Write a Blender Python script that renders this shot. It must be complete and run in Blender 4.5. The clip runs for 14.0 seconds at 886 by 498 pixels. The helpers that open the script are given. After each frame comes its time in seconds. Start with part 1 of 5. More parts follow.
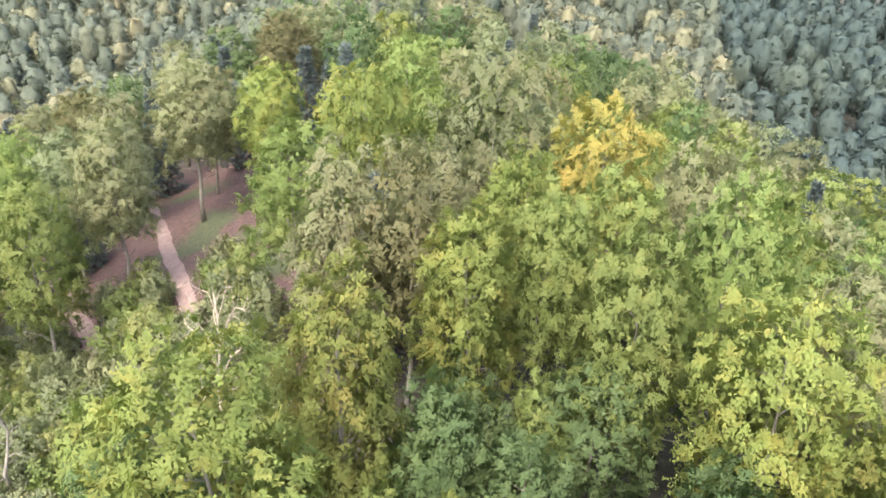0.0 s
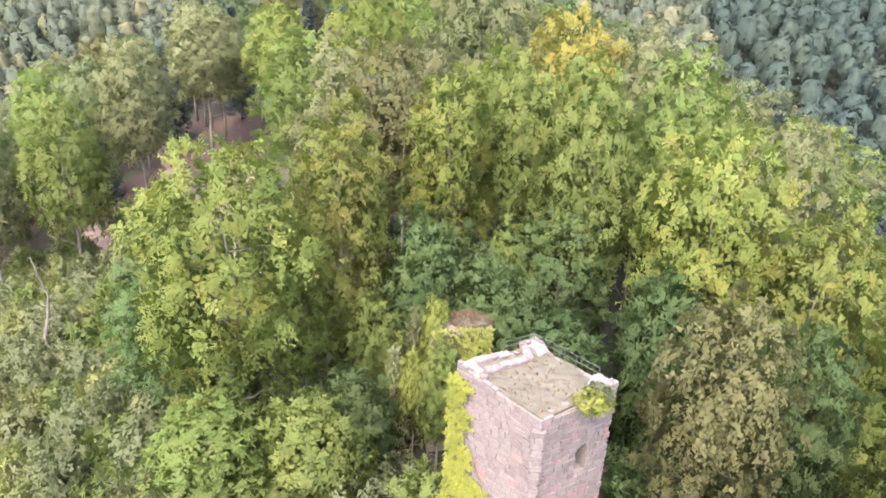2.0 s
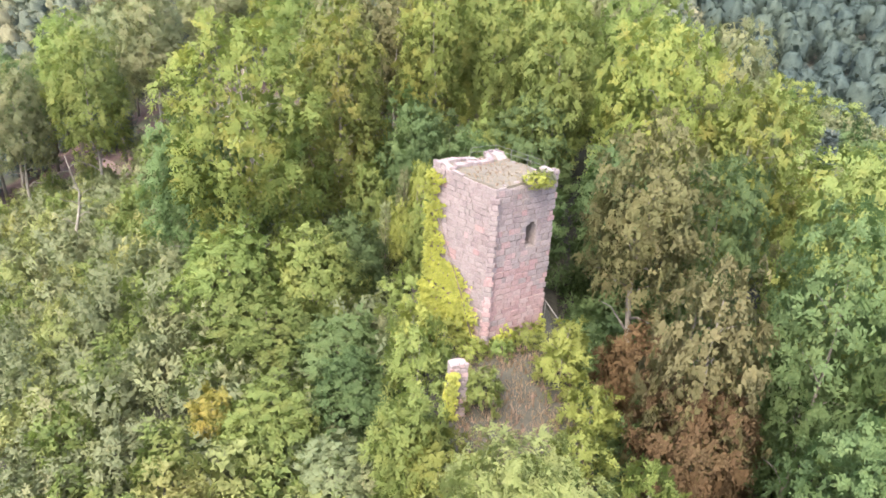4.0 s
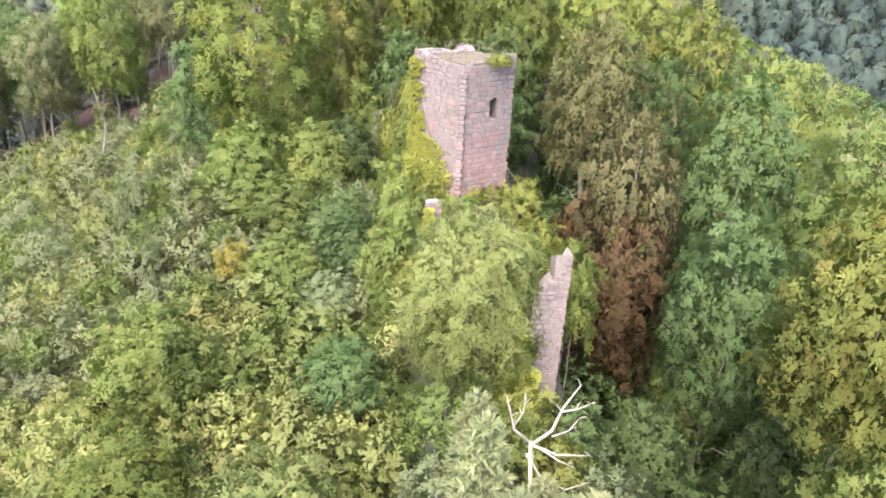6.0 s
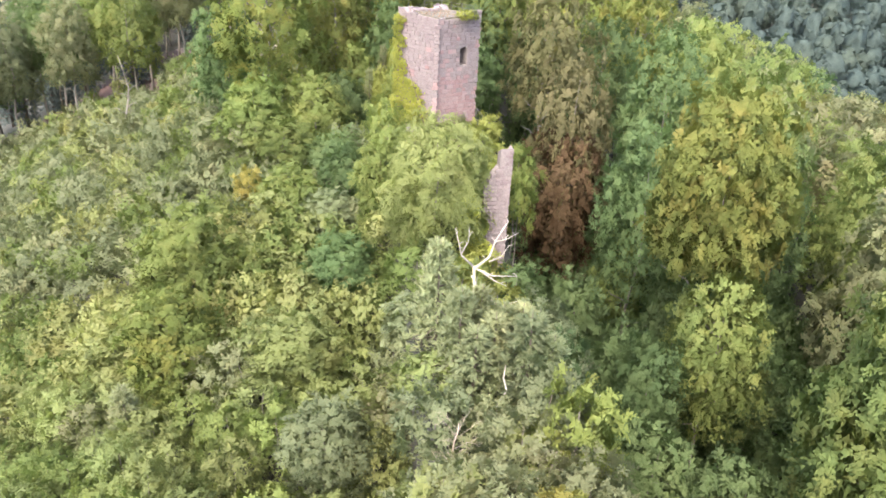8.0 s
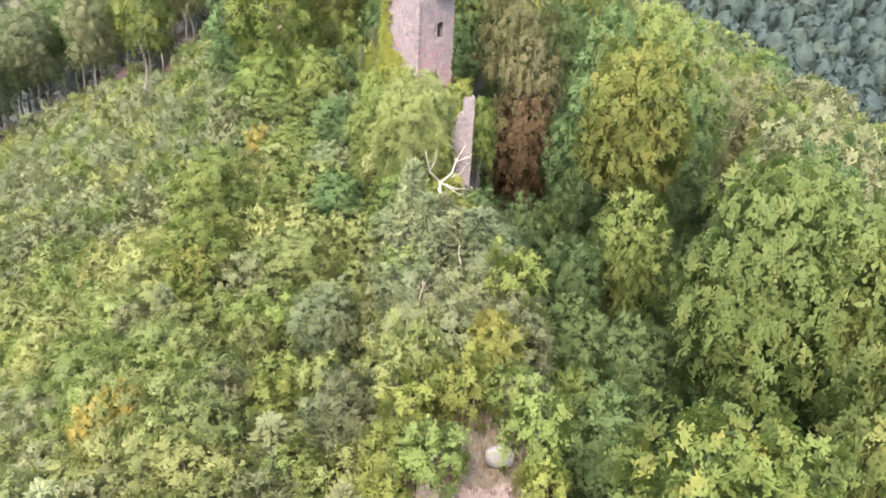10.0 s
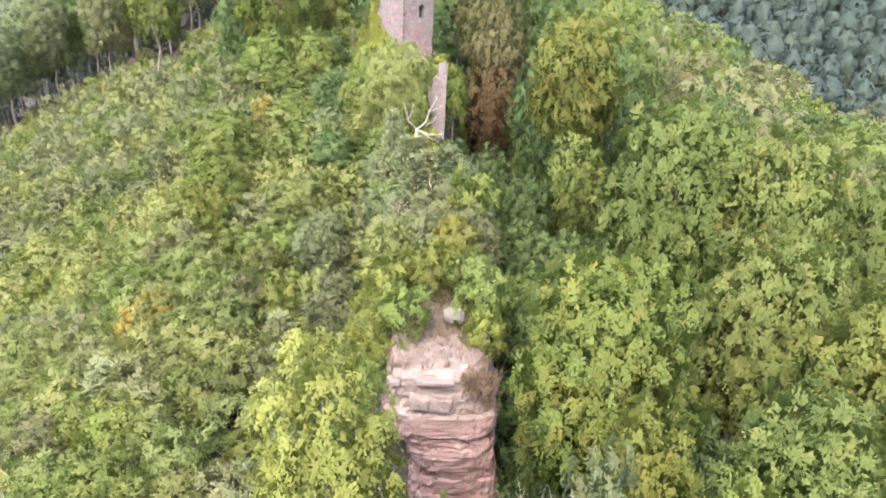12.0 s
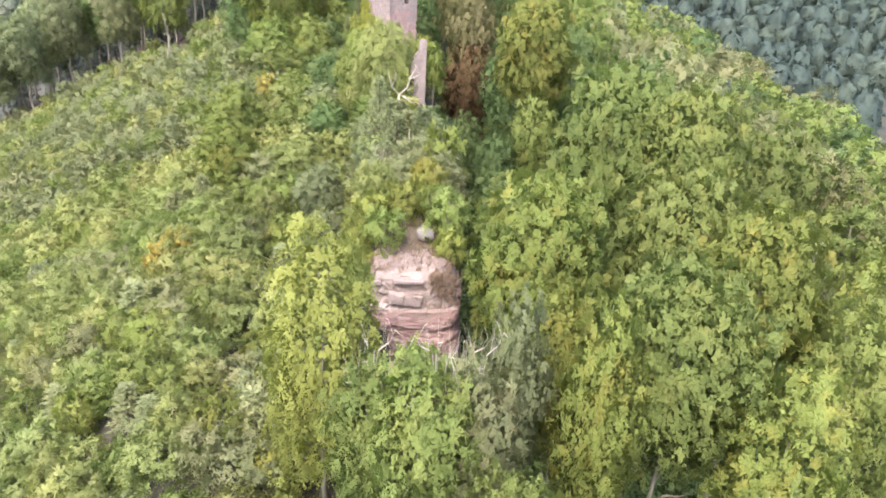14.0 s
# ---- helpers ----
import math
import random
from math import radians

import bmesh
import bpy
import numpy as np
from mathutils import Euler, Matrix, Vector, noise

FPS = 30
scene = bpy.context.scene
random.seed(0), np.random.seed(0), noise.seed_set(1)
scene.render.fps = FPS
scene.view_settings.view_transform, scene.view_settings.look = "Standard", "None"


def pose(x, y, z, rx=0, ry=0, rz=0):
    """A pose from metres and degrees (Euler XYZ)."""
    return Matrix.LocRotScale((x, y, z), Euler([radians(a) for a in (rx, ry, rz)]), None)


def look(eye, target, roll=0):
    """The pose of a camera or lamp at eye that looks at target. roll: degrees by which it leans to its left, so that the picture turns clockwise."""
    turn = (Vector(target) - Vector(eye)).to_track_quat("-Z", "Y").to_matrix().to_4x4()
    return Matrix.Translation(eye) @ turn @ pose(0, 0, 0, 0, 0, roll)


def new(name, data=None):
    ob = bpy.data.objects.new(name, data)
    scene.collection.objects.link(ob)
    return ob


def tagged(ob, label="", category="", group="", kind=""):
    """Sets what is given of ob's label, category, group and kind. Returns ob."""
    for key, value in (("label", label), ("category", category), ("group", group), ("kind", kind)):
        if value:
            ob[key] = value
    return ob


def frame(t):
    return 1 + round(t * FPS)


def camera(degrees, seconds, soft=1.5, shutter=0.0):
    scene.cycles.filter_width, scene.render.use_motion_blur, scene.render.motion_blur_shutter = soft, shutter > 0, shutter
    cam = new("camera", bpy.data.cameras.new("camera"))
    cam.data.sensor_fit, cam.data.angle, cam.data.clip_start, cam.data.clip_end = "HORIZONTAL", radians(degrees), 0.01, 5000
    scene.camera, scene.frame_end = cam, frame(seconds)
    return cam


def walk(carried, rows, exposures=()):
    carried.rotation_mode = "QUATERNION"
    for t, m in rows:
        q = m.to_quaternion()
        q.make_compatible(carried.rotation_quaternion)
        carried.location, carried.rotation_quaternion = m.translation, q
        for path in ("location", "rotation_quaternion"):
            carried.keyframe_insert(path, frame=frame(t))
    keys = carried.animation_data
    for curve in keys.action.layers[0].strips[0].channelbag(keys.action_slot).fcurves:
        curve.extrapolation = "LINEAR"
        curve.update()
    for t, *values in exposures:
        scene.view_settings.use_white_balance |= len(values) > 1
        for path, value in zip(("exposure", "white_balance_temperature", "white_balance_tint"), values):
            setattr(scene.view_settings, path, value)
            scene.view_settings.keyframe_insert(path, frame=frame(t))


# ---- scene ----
cam = camera(61.7, 14.0, soft=1.7)
METRES, EYE, TILT, LEAN, TURN = 104.0, 24.0, -25.0, -2.8, 0.0
ROWS = [
    (0.0, 0.0, 0.0, 0.0, -0.0, -0.0, 0.0),
    (0.5, 0.0029, -0.023, -0.0299, 0.0, 0.07, 0.01),
    (1.0, 0.0057, -0.0459, -0.0592, -0.02, 0.1, 0.01),
    (1.5, 0.0086, -0.0687, -0.0884, -0.04, 0.11, 0.02),
    (2.0, 0.0115, -0.0918, -0.1176, -0.05, 0.13, 0.03),
    (2.5, 0.0146, -0.1147, -0.1468, -0.05, 0.16, 0.03),
    (3.0, 0.0176, -0.138, -0.1758, -0.08, 0.16, 0.02),
    (5.5, 0.034, -0.2646, -0.3043, -0.28, 0.01, 0.1),
    (6.0, 0.0372, -0.292, -0.3271, -0.34, -0.04, 0.15),
    (6.5, 0.0414, -0.3208, -0.3476, -0.35, -0.09, 0.18),
    (7.0, 0.0452, -0.3516, -0.3648, -0.42, -0.13, 0.23),
    (7.5, 0.0495, -0.3828, -0.3812, -0.46, -0.16, 0.26),
    (8.0, 0.0538, -0.4142, -0.3975, -0.51, -0.17, 0.27),
    (10.5, 0.075, -0.5733, -0.4739, -0.79, -0.19, 0.4),
    (11.0, 0.0793, -0.6047, -0.4891, -0.86, -0.19, 0.43),
    (11.5, 0.0835, -0.636, -0.5041, -0.92, -0.19, 0.46),
    (12.0, 0.0878, -0.6671, -0.5188, -0.98, -0.2, 0.5),
    (12.5, 0.0922, -0.6978, -0.5335, -1.04, -0.2, 0.53),
    (13.0, 0.0965, -0.7282, -0.5479, -1.09, -0.2, 0.56),
    (13.5, 0.1006, -0.758, -0.562, -1.17, -0.2, 0.6),
    (14.0, 0.1047, -0.7871, -0.5758, -1.22, -0.21, 0.64),
]
walk(cam, [(t, pose(0, 0, EYE, TILT, LEAN, TURN) @ pose(METRES * x, METRES * y, METRES * z, 90 + pitch, roll, yaw)) for t, x, y, z, yaw, pitch, roll in ROWS])

# ---------------------------------------------------------------- world and light
SUN_ELEV, SUN_AZIM = 56.0, 204.0   # degrees; azimuth clockwise from +y, behind the camera and to its left
world = bpy.data.worlds.new("sky")
scene.world = world
world.use_nodes = True
wn = world.node_tree
sky = wn.nodes.new("ShaderNodeTexSky")
sky.sky_type = "NISHITA"
sky.sun_disc = False
sky.sun_elevation = radians(SUN_ELEV)
sky.sun_rotation = radians(SUN_AZIM)
sky.air_density, sky.dust_density, sky.ozone_density = 1.0, 4.0, 1.0
wn.links.new(sky.outputs["Color"], wn.nodes["Background"].inputs["Color"])
wn.nodes["Background"].inputs["Strength"].default_value = 0.15

sun_data = bpy.data.lights.new("sun", "SUN")
sun_data.energy = 1.1
sun_data.angle = radians(40)
sun_data.color = (1.0, 0.91, 0.72)
sun = new("sun", sun_data)
az, el = radians(SUN_AZIM), radians(SUN_ELEV)
sun_dir = Vector((math.sin(az) * math.cos(el), math.cos(az) * math.cos(el), math.sin(el)))
sun.matrix_world = look(sun_dir * 400, (0, 0, 0))
scene.view_settings.exposure = 2.56


# ---------------------------------------------------------------- materials
def material(name):
    m = bpy.data.materials.new(name)
    m.use_nodes = True
    nt = m.node_tree
    return m, nt, nt.nodes["Principled BSDF"], nt.nodes["Material Output"]


def ramp(nt, source, stops):
    r = nt.nodes.new("ShaderNodeValToRGB")
    e = r.color_ramp.elements
    while len(e) < len(stops):
        e.new(0.5)
    for i, (p, c) in enumerate(stops):
        e[i].position, e[i].color = p, (*c, 1)
    nt.links.new(source, r.inputs["Fac"])
    return r.outputs["Color"]


def noise_tex(nt, scale, detail=4.0, rough=0.6, coord="Object", stretch=None):
    tc = nt.nodes.new("ShaderNodeTexCoord")
    n = nt.nodes.new("ShaderNodeTexNoise")
    n.inputs["Scale"].default_value = scale
    n.inputs["Detail"].default_value = detail
    n.inputs["Roughness"].default_value = rough
    src = tc.outputs[coord]
    if stretch:
        mp = nt.nodes.new("ShaderNodeMapping")
        mp.inputs["Scale"].default_value = stretch
        nt.links.new(src, mp.inputs["Vector"])
        src = mp.outputs["Vector"]
    nt.links.new(src, n.inputs["Vector"])
    return n.outputs["Fac"]


def mix_col(nt, fac, a, b, mode="MIX"):
    m = nt.nodes.new("ShaderNodeMix")
    m.data_type, m.blend_type = "RGBA", mode
    for sock, val in ((m.inputs[0], fac), (m.inputs[6], a), (m.inputs[7], b)):
        if isinstance(val, bpy.types.NodeSocket):
            nt.links.new(val, sock)
        elif isinstance(val, (int, float)):
            sock.default_value = val
        else:
            sock.default_value = (*val, 1)
    return m.outputs[2]


def bump(nt, height, strength, distance, bsdf):
    b = nt.nodes.new("ShaderNodeBump")
    b.inputs["Strength"].default_value = strength
    b.inputs["Distance"].default_value = distance
    nt.links.new(height, b.inputs["Height"])
    nt.links.new(b.outputs["Normal"], bsdf.inputs["Normal"])


LEAF_TONE = 1.30


def leaf_mat(name, dark, mid, light, patch, patch_amount=0.35, glow=0.46, patch_scale=0.45, fleck_scale=5.5, fleck=0.42):
    """Foliage: every leaf has its own tint, boughs drift towards a second colour, light comes through."""
    dark, mid, light, patch = ([min(0.6, c * LEAF_TONE) for c in (r * 1.23, g, b + 0.15 * g)] for r, g, b in (dark, mid, light, patch))
    dark, light = ([a + (b - a) * 0.82 for a, b in zip(col, mid)] for col in (dark, light))
    m, nt, p, out = material(name)
    geo = nt.nodes.new("ShaderNodeNewGeometry")
    base = ramp(nt, geo.outputs["Random Per Island"], [(0.0, dark), (0.5, mid), (1.0, light)])
    n = noise_tex(nt, patch_scale, 2.0, 0.5)
    fac = ramp(nt, n, [(0.48, (0, 0, 0)), (0.68, (patch_amount,) * 3)])
    col = mix_col(nt, fac, base, patch)
    info = nt.nodes.new("ShaderNodeObjectInfo")
    hs = nt.nodes.new("ShaderNodeHueSaturation")
    hue = nt.nodes.new("ShaderNodeMapRange")
    hue.inputs["To Min"].default_value, hue.inputs["To Max"].default_value = 0.487, 0.509
    nt.links.new(info.outputs["Random"], hue.inputs["Value"])
    nt.links.new(hue.outputs["Result"], hs.inputs["Hue"])
    val = nt.nodes.new("ShaderNodeMath")
    val.operation = "MULTIPLY_ADD"
    wob = nt.nodes.new("ShaderNodeMath")
    wob.operation = "FRACT"
    mul = nt.nodes.new("ShaderNodeMath")
    mul.operation = "MULTIPLY"
    nt.links.new(info.outputs["Random"], mul.inputs[0])
    mul.inputs[1].default_value = 7.31
    nt.links.new(mul.outputs[0], wob.inputs[0])
    nt.links.new(wob.outputs[0], val.inputs[0])
    val.inputs[1].default_value, val.inputs[2].default_value = 0.42, 0.84
    nt.links.new(val.outputs[0], hs.inputs["Value"])
    fine = noise_tex(nt, fleck_scale, 3.0, 0.7)
    tint = ramp(nt, fine, [(0.34, (0.62, 0.66, 0.62)), (0.50, (1.0, 1.0, 1.0)), (0.66, (1.26, 1.22, 1.20))])
    nt.links.new(mix_col(nt, fleck, col, tint, "MULTIPLY"), hs.inputs["Color"])
    p.inputs["Roughness"].default_value = 0.7
    p.inputs["Specular IOR Level"].default_value = 0.12
    nt.links.new(hs.outputs["Color"], p.inputs["Base Color"])
    tr = nt.nodes.new("ShaderNodeBsdfTranslucent")
    bright = mix_col(nt, 1.0, hs.outputs["Color"], (1.15, 1.2, 0.85), "MULTIPLY")
    nt.links.new(bright, tr.inputs["Color"])
    ms = nt.nodes.new("ShaderNodeMixShader")
    ms.inputs[0].default_value = glow
    nt.links.new(p.outputs[0], ms.inputs[1])
    nt.links.new(tr.outputs[0], ms.inputs[2])
    nt.links.new(ms.outputs[0], out.inputs["Surface"])
    return m


LEAF = {
    "beech": leaf_mat("beech_leaves", (0.052, 0.092, 0.018), (0.096, 0.150, 0.028), (0.146, 0.200, 0.042), (0.17, 0.20, 0.04)),
    "bright": leaf_mat("bright_leaves", (0.064, 0.106, 0.016), (0.106, 0.156, 0.024), (0.148, 0.196, 0.034), (0.19, 0.19, 0.026), 0.45),
    "summer": leaf_mat("summer_leaves", (0.050, 0.084, 0.018), (0.080, 0.124, 0.024), (0.112, 0.160, 0.034), (0.14, 0.16, 0.03), 0.4),
    "amber": leaf_mat("amber_leaves", (0.100, 0.135, 0.018), (0.165, 0.190, 0.028), (0.230, 0.240, 0.042), (0.25, 0.22, 0.03), 0.5, patch_scale=0.3),
    "deep": leaf_mat("deep_green_leaves", (0.034, 0.068, 0.020), (0.062, 0.112, 0.032), (0.096, 0.150, 0.044), (0.10, 0.15, 0.04)),
    "muted": leaf_mat("muted_leaves", (0.080, 0.108, 0.044), (0.114, 0.150, 0.060), (0.150, 0.188, 0.078), (0.14, 0.155, 0.07), 0.5),
    "blue": leaf_mat("blue_green_leaves", (0.066, 0.104, 0.046), (0.104, 0.148, 0.062), (0.142, 0.186, 0.080), (0.14, 0.18, 0.07)),
    "chestnut": leaf_mat("chestnut_leaves", (0.078, 0.092, 0.034), (0.110, 0.124, 0.046), (0.142, 0.152, 0.060), (0.115, 0.108, 0.045), 0.35),
    "olive": leaf_mat("olive_leaves", (0.058, 0.074, 0.026), (0.086, 0.104, 0.035), (0.115, 0.132, 0.046), (0.10, 0.096, 0.04), 0.35),
    "lime": leaf_mat("lime_leaves", (0.092, 0.132, 0.019), (0.136, 0.182, 0.028), (0.184, 0.226, 0.038), (0.12, 0.166, 0.026), 0.4, patch_scale=0.9),
    "rust": leaf_mat("rust_leaves", (0.042, 0.037, 0.014), (0.064, 0.054, 0.019), (0.088, 0.077, 0.026), (0.078, 0.077, 0.028), 0.5, 0.25),
    "pale": leaf_mat("pale_willow_leaves", (0.105, 0.150, 0.036), (0.145, 0.194, 0.050), (0.190, 0.238, 0.066), (0.16, 0.185, 0.07), 0.3),
    "willow": leaf_mat("willow_leaves", (0.130, 0.186, 0.044), (0.152, 0.210, 0.052), (0.176, 0.234, 0.062), (0.18, 0.22, 0.07), 0.3),
    "ivy": leaf_mat("ivy_leaves", (0.120, 0.180, 0.016), (0.205, 0.270, 0.026), (0.290, 0.335, 0.036), (0.12, 0.18, 0.03), 0.5, patch_scale=0.9),
    "gold": leaf_mat("golden_leaves", (0.150, 0.165, 0.022), (0.208, 0.212, 0.030), (0.258, 0.246, 0.040), (0.17, 0.19, 0.03), 0.6, patch_scale=0.8),
    "pine": leaf_mat("pine_needles", (0.068, 0.104, 0.040), (0.108, 0.150, 0.056), (0.155, 0.195, 0.078), (0.15, 0.16, 0.06), 0.35, 0.25),
    # dark blue-green needles, lightened and blued further to suggest haze
    "spruce": leaf_mat("spruce_needles", (0.036, 0.060, 0.052), (0.056, 0.086, 0.072), (0.078, 0.112, 0.092), (0.06, 0.09, 0.065), 0.35, 0.15),
    "scrub": leaf_mat("scrub_leaves", (0.082, 0.124, 0.034), (0.118, 0.170, 0.044), (0.156, 0.208, 0.056), (0.17, 0.19, 0.05), 0.45, patch_scale=0.12),
    # far leaves are shifted towards blue: aerial haze put into the colour
    "far": leaf_mat("far_wood_hazed_leaves", (0.020, 0.038, 0.032), (0.034, 0.058, 0.046), (0.052, 0.080, 0.058), (0.050, 0.076, 0.044), 0.6, 0.2, 0.03, 1.2, 0.6),
    # both upper wood greens carry painted haze: more blue, less saturation
    "hazy": leaf_mat("upper_wood_hazed_leaves", (0.048, 0.072, 0.046), (0.070, 0.100, 0.062), (0.088, 0.120, 0.070), (0.095, 0.118, 0.055), 0.5, 0.2, 0.05, 1.2, 0.6),
    "highland": leaf_mat("upper_wood_olive_hazed_leaves", (0.058, 0.076, 0.038), (0.084, 0.106, 0.050), (0.104, 0.126, 0.058), (0.115, 0.124, 0.05), 0.5, 0.2, 0.05, 1.2, 0.6),
}


def bark_mat(name, a, b):
    m, nt, p, out = material(name)
    n = noise_tex(nt, 3.0, 5, 0.7, stretch=(1, 1, 0.25))
    nt.links.new(ramp(nt, n, [(0.3, a), (0.7, b)]), p.inputs["Base Color"])
    p.inputs["Roughness"].default_value = 0.85
    bump(nt, n, 0.5, 0.05, p)
    return m


BARK = bark_mat("beech_bark", (0.11, 0.098, 0.08), (0.26, 0.235, 0.20))
DARK_BARK = bark_mat("dark_bark", (0.07, 0.05, 0.04), (0.18, 0.14, 0.11))
DEAD = bark_mat("bleached_dead_wood", (0.28, 0.25, 0.21), (0.46, 0.42, 0.37))
TWIG = bark_mat("dry_twigs", (0.28, 0.23, 0.18), (0.48, 0.41, 0.33))


def stone_mat(name, tones, dirt, rough=0.9):
    """Sandstone block: each block its own tone, grain, dark lichen stains and pale bloom."""
    m, nt, p, out = material(name)
    info = nt.nodes.new("ShaderNodeObjectInfo")
    geo = nt.nodes.new("ShaderNodeNewGeometry")
    add = nt.nodes.new("ShaderNodeMath")
    add.operation = "ADD"
    nt.links.new(info.outputs["Random"], add.inputs[0])
    nt.links.new(geo.outputs["Random Per Island"], add.inputs[1])
    fr = nt.nodes.new("ShaderNodeMath")
    fr.operation = "FRACT"
    nt.links.new(add.outputs[0], fr.inputs[0])
    k = len(tones) - 1
    base = ramp(nt, fr.outputs[0], [(i / k, c) for i, c in enumerate(tones)])
    tc = nt.nodes.new("ShaderNodeNewGeometry")
    big = nt.nodes.new("ShaderNodeTexNoise")
    big.inputs["Scale"].default_value = 0.55
    big.inputs["Detail"].default_value = 6
    nt.links.new(tc.outputs["Position"], big.inputs["Vector"])
    fac = ramp(nt, big.outputs["Fac"], [(0.46, (0, 0, 0)), (0.70, (0.55,) * 3)])
    col = mix_col(nt, fac, base, dirt)
    fine = nt.nodes.new("ShaderNodeTexNoise")
    fine.inputs["Scale"].default_value = 9.0
    fine.inputs["Detail"].default_value = 6
    nt.links.new(tc.outputs["Position"], fine.inputs["Vector"])
    shade = ramp(nt, fine.outputs["Fac"], [(0.3, (0.72, 0.71, 0.72)), (0.7, (1.12, 1.1, 1.1))])
    nt.links.new(mix_col(nt, 1.0, col, shade, "MULTIPLY"), p.inputs["Base Color"])
    p.inputs["Roughness"].default_value = rough
    bump(nt, fine.outputs["Fac"], 0.6, 0.03, p)
    return m


STONE = stone_mat("pale_sandstone", [(0.196, 0.156, 0.157), (0.214, 0.176, 0.175), (0.172, 0.134, 0.137), (0.228, 0.192, 0.188)], (0.175, 0.155, 0.152))
PINK = stone_mat("pink_sandstone", [(0.248, 0.164, 0.163), (0.230, 0.147, 0.148), (0.264, 0.184, 0.181), (0.276, 0.214, 0.210)], (0.26, 0.19, 0.182))
MORTAR = stone_mat("lime_mortar", [(0.21, 0.178, 0.175), (0.24, 0.205, 0.2)], (0.16, 0.138, 0.132))


def rock_mat():
    """Sandstone: grey-brown weathered beds above, smooth pink beds below, lichen and pale fresh patches."""
    m, nt, p, out = material("layered_red_sandstone")
    geo = nt.nodes.new("ShaderNodeNewGeometry")

    def tex(scale, detail, stretch=(1, 1, 1), rough=0.6):
        mp = nt.nodes.new("ShaderNodeMapping")
        mp.inputs["Scale"].default_value = stretch
        nt.links.new(geo.outputs["Position"], mp.inputs["Vector"])
        n = nt.nodes.new("ShaderNodeTexNoise")
        n.inputs["Scale"].default_value, n.inputs["Detail"].default_value, n.inputs["Roughness"].default_value = scale, detail, rough
        nt.links.new(mp.outputs["Vector"], n.inputs["Vector"])
        return n.outputs["Fac"]

    sep = nt.nodes.new("ShaderNodeSeparateXYZ")
    nt.links.new(geo.outputs["Position"], sep.inputs[0])
    warp = nt.nodes.new("ShaderNodeMath")
    warp.operation = "MULTIPLY_ADD"
    nt.links.new(tex(0.5, 4, (1, 1, 0.6)), warp.inputs[0])
    warp.inputs[1].default_value = 2.2
    nt.links.new(sep.outputs["Z"], warp.inputs[2])
    bed = nt.nodes.new("ShaderNodeMapRange")
    bed.inputs["From Min"].default_value, bed.inputs["From Max"].default_value = -25.4, -24.2
    nt.links.new(warp.outputs[0], bed.inputs["Value"])
    band = tex(1.0, 6, (0.16, 0.16, 1.5))
    lower = ramp(nt, band, [(0.30, (0.13, 0.072, 0.076)), (0.46, (0.195, 0.118, 0.124)), (0.58, (0.225, 0.152, 0.156)), (0.72, (0.150, 0.084, 0.090))])
    upper = ramp(nt, band, [(0.30, (0.10, 0.074, 0.070)), (0.45, (0.16, 0.120, 0.116)), (0.60, (0.21, 0.166, 0.160)), (0.75, (0.14, 0.100, 0.094))])
    col = mix_col(nt, bed.outputs["Result"], lower, upper)
    col = mix_col(nt, ramp(nt, tex(0.7, 7, (1, 1, 1.6), 0.7), [(0.56, (0, 0, 0)), (0.64, (0.45,) * 3)]), col, (0.34, 0.285, 0.285))
    st = tex(1.9, 7, (1, 1, 0.7), 0.7)
    col = mix_col(nt, ramp(nt, st, [(0.50, (0, 0, 0)), (0.72, (0.75,) * 3)]), col, (0.13, 0.11, 0.085))
    nt.links.new(col, p.inputs["Base Color"])
    p.inputs["Roughness"].default_value = 0.92
    bump(nt, st, 0.9, 0.15, p)
    return m


ROCK = rock_mat()


def ground_mat():
    m, nt, p, out = material("forest_floor")
    geo = nt.nodes.new("ShaderNodeNewGeometry")
    a = nt.nodes.new("ShaderNodeTexNoise")
    a.inputs["Scale"].default_value = 0.07
    a.inputs["Detail"].default_value = 5
    b = nt.nodes.new("ShaderNodeTexNoise")
    b.inputs["Scale"].default_value = 1.7
    b.inputs["Detail"].default_value = 8
    for n in (a, b):
        nt.links.new(geo.outputs["Position"], n.inputs["Vector"])
    litter = ramp(nt, b.outputs["Fac"], [(0.3, (0.036, 0.021, 0.019)), (0.55, (0.075, 0.042, 0.038)), (0.75, (0.11, 0.068, 0.056))])
    green = ramp(nt, b.outputs["Fac"], [(0.3, (0.024, 0.038, 0.014)), (0.7, (0.055, 0.075, 0.026))])
    base = mix_col(nt, ramp(nt, a.outputs["Fac"], [(0.52, (0, 0, 0)), (0.62, (0.8,) * 3)]), litter, green)
    # bare reddish litter lies under the beeches by the tracks and the ruin; farther off the floor is a dull dark brown
    gap = nt.nodes.new("ShaderNodeVectorMath")
    gap.operation = "DISTANCE"
    nt.links.new(geo.outputs["Position"], gap.inputs[0])
    gap.inputs[1].default_value = (-46, 100, -35)
    away = nt.nodes.new("ShaderNodeMapRange")
    away.inputs["From Min"].default_value, away.inputs["From Max"].default_value = 48, 66
    nt.links.new(gap.outputs["Value"], away.inputs["Value"])
    dull_floor = ramp(nt, b.outputs["Fac"], [(0.3, (0.026, 0.026, 0.020)), (0.7, (0.050, 0.046, 0.034))])
    nt.links.new(mix_col(nt, away.outputs["Result"], base, dull_floor), p.inputs["Base Color"])
    p.inputs["Roughness"].default_value = 0.95
    bump(nt, b.outputs["Fac"], 0.8, 0.25, p)
    return m


GROUND = ground_mat()


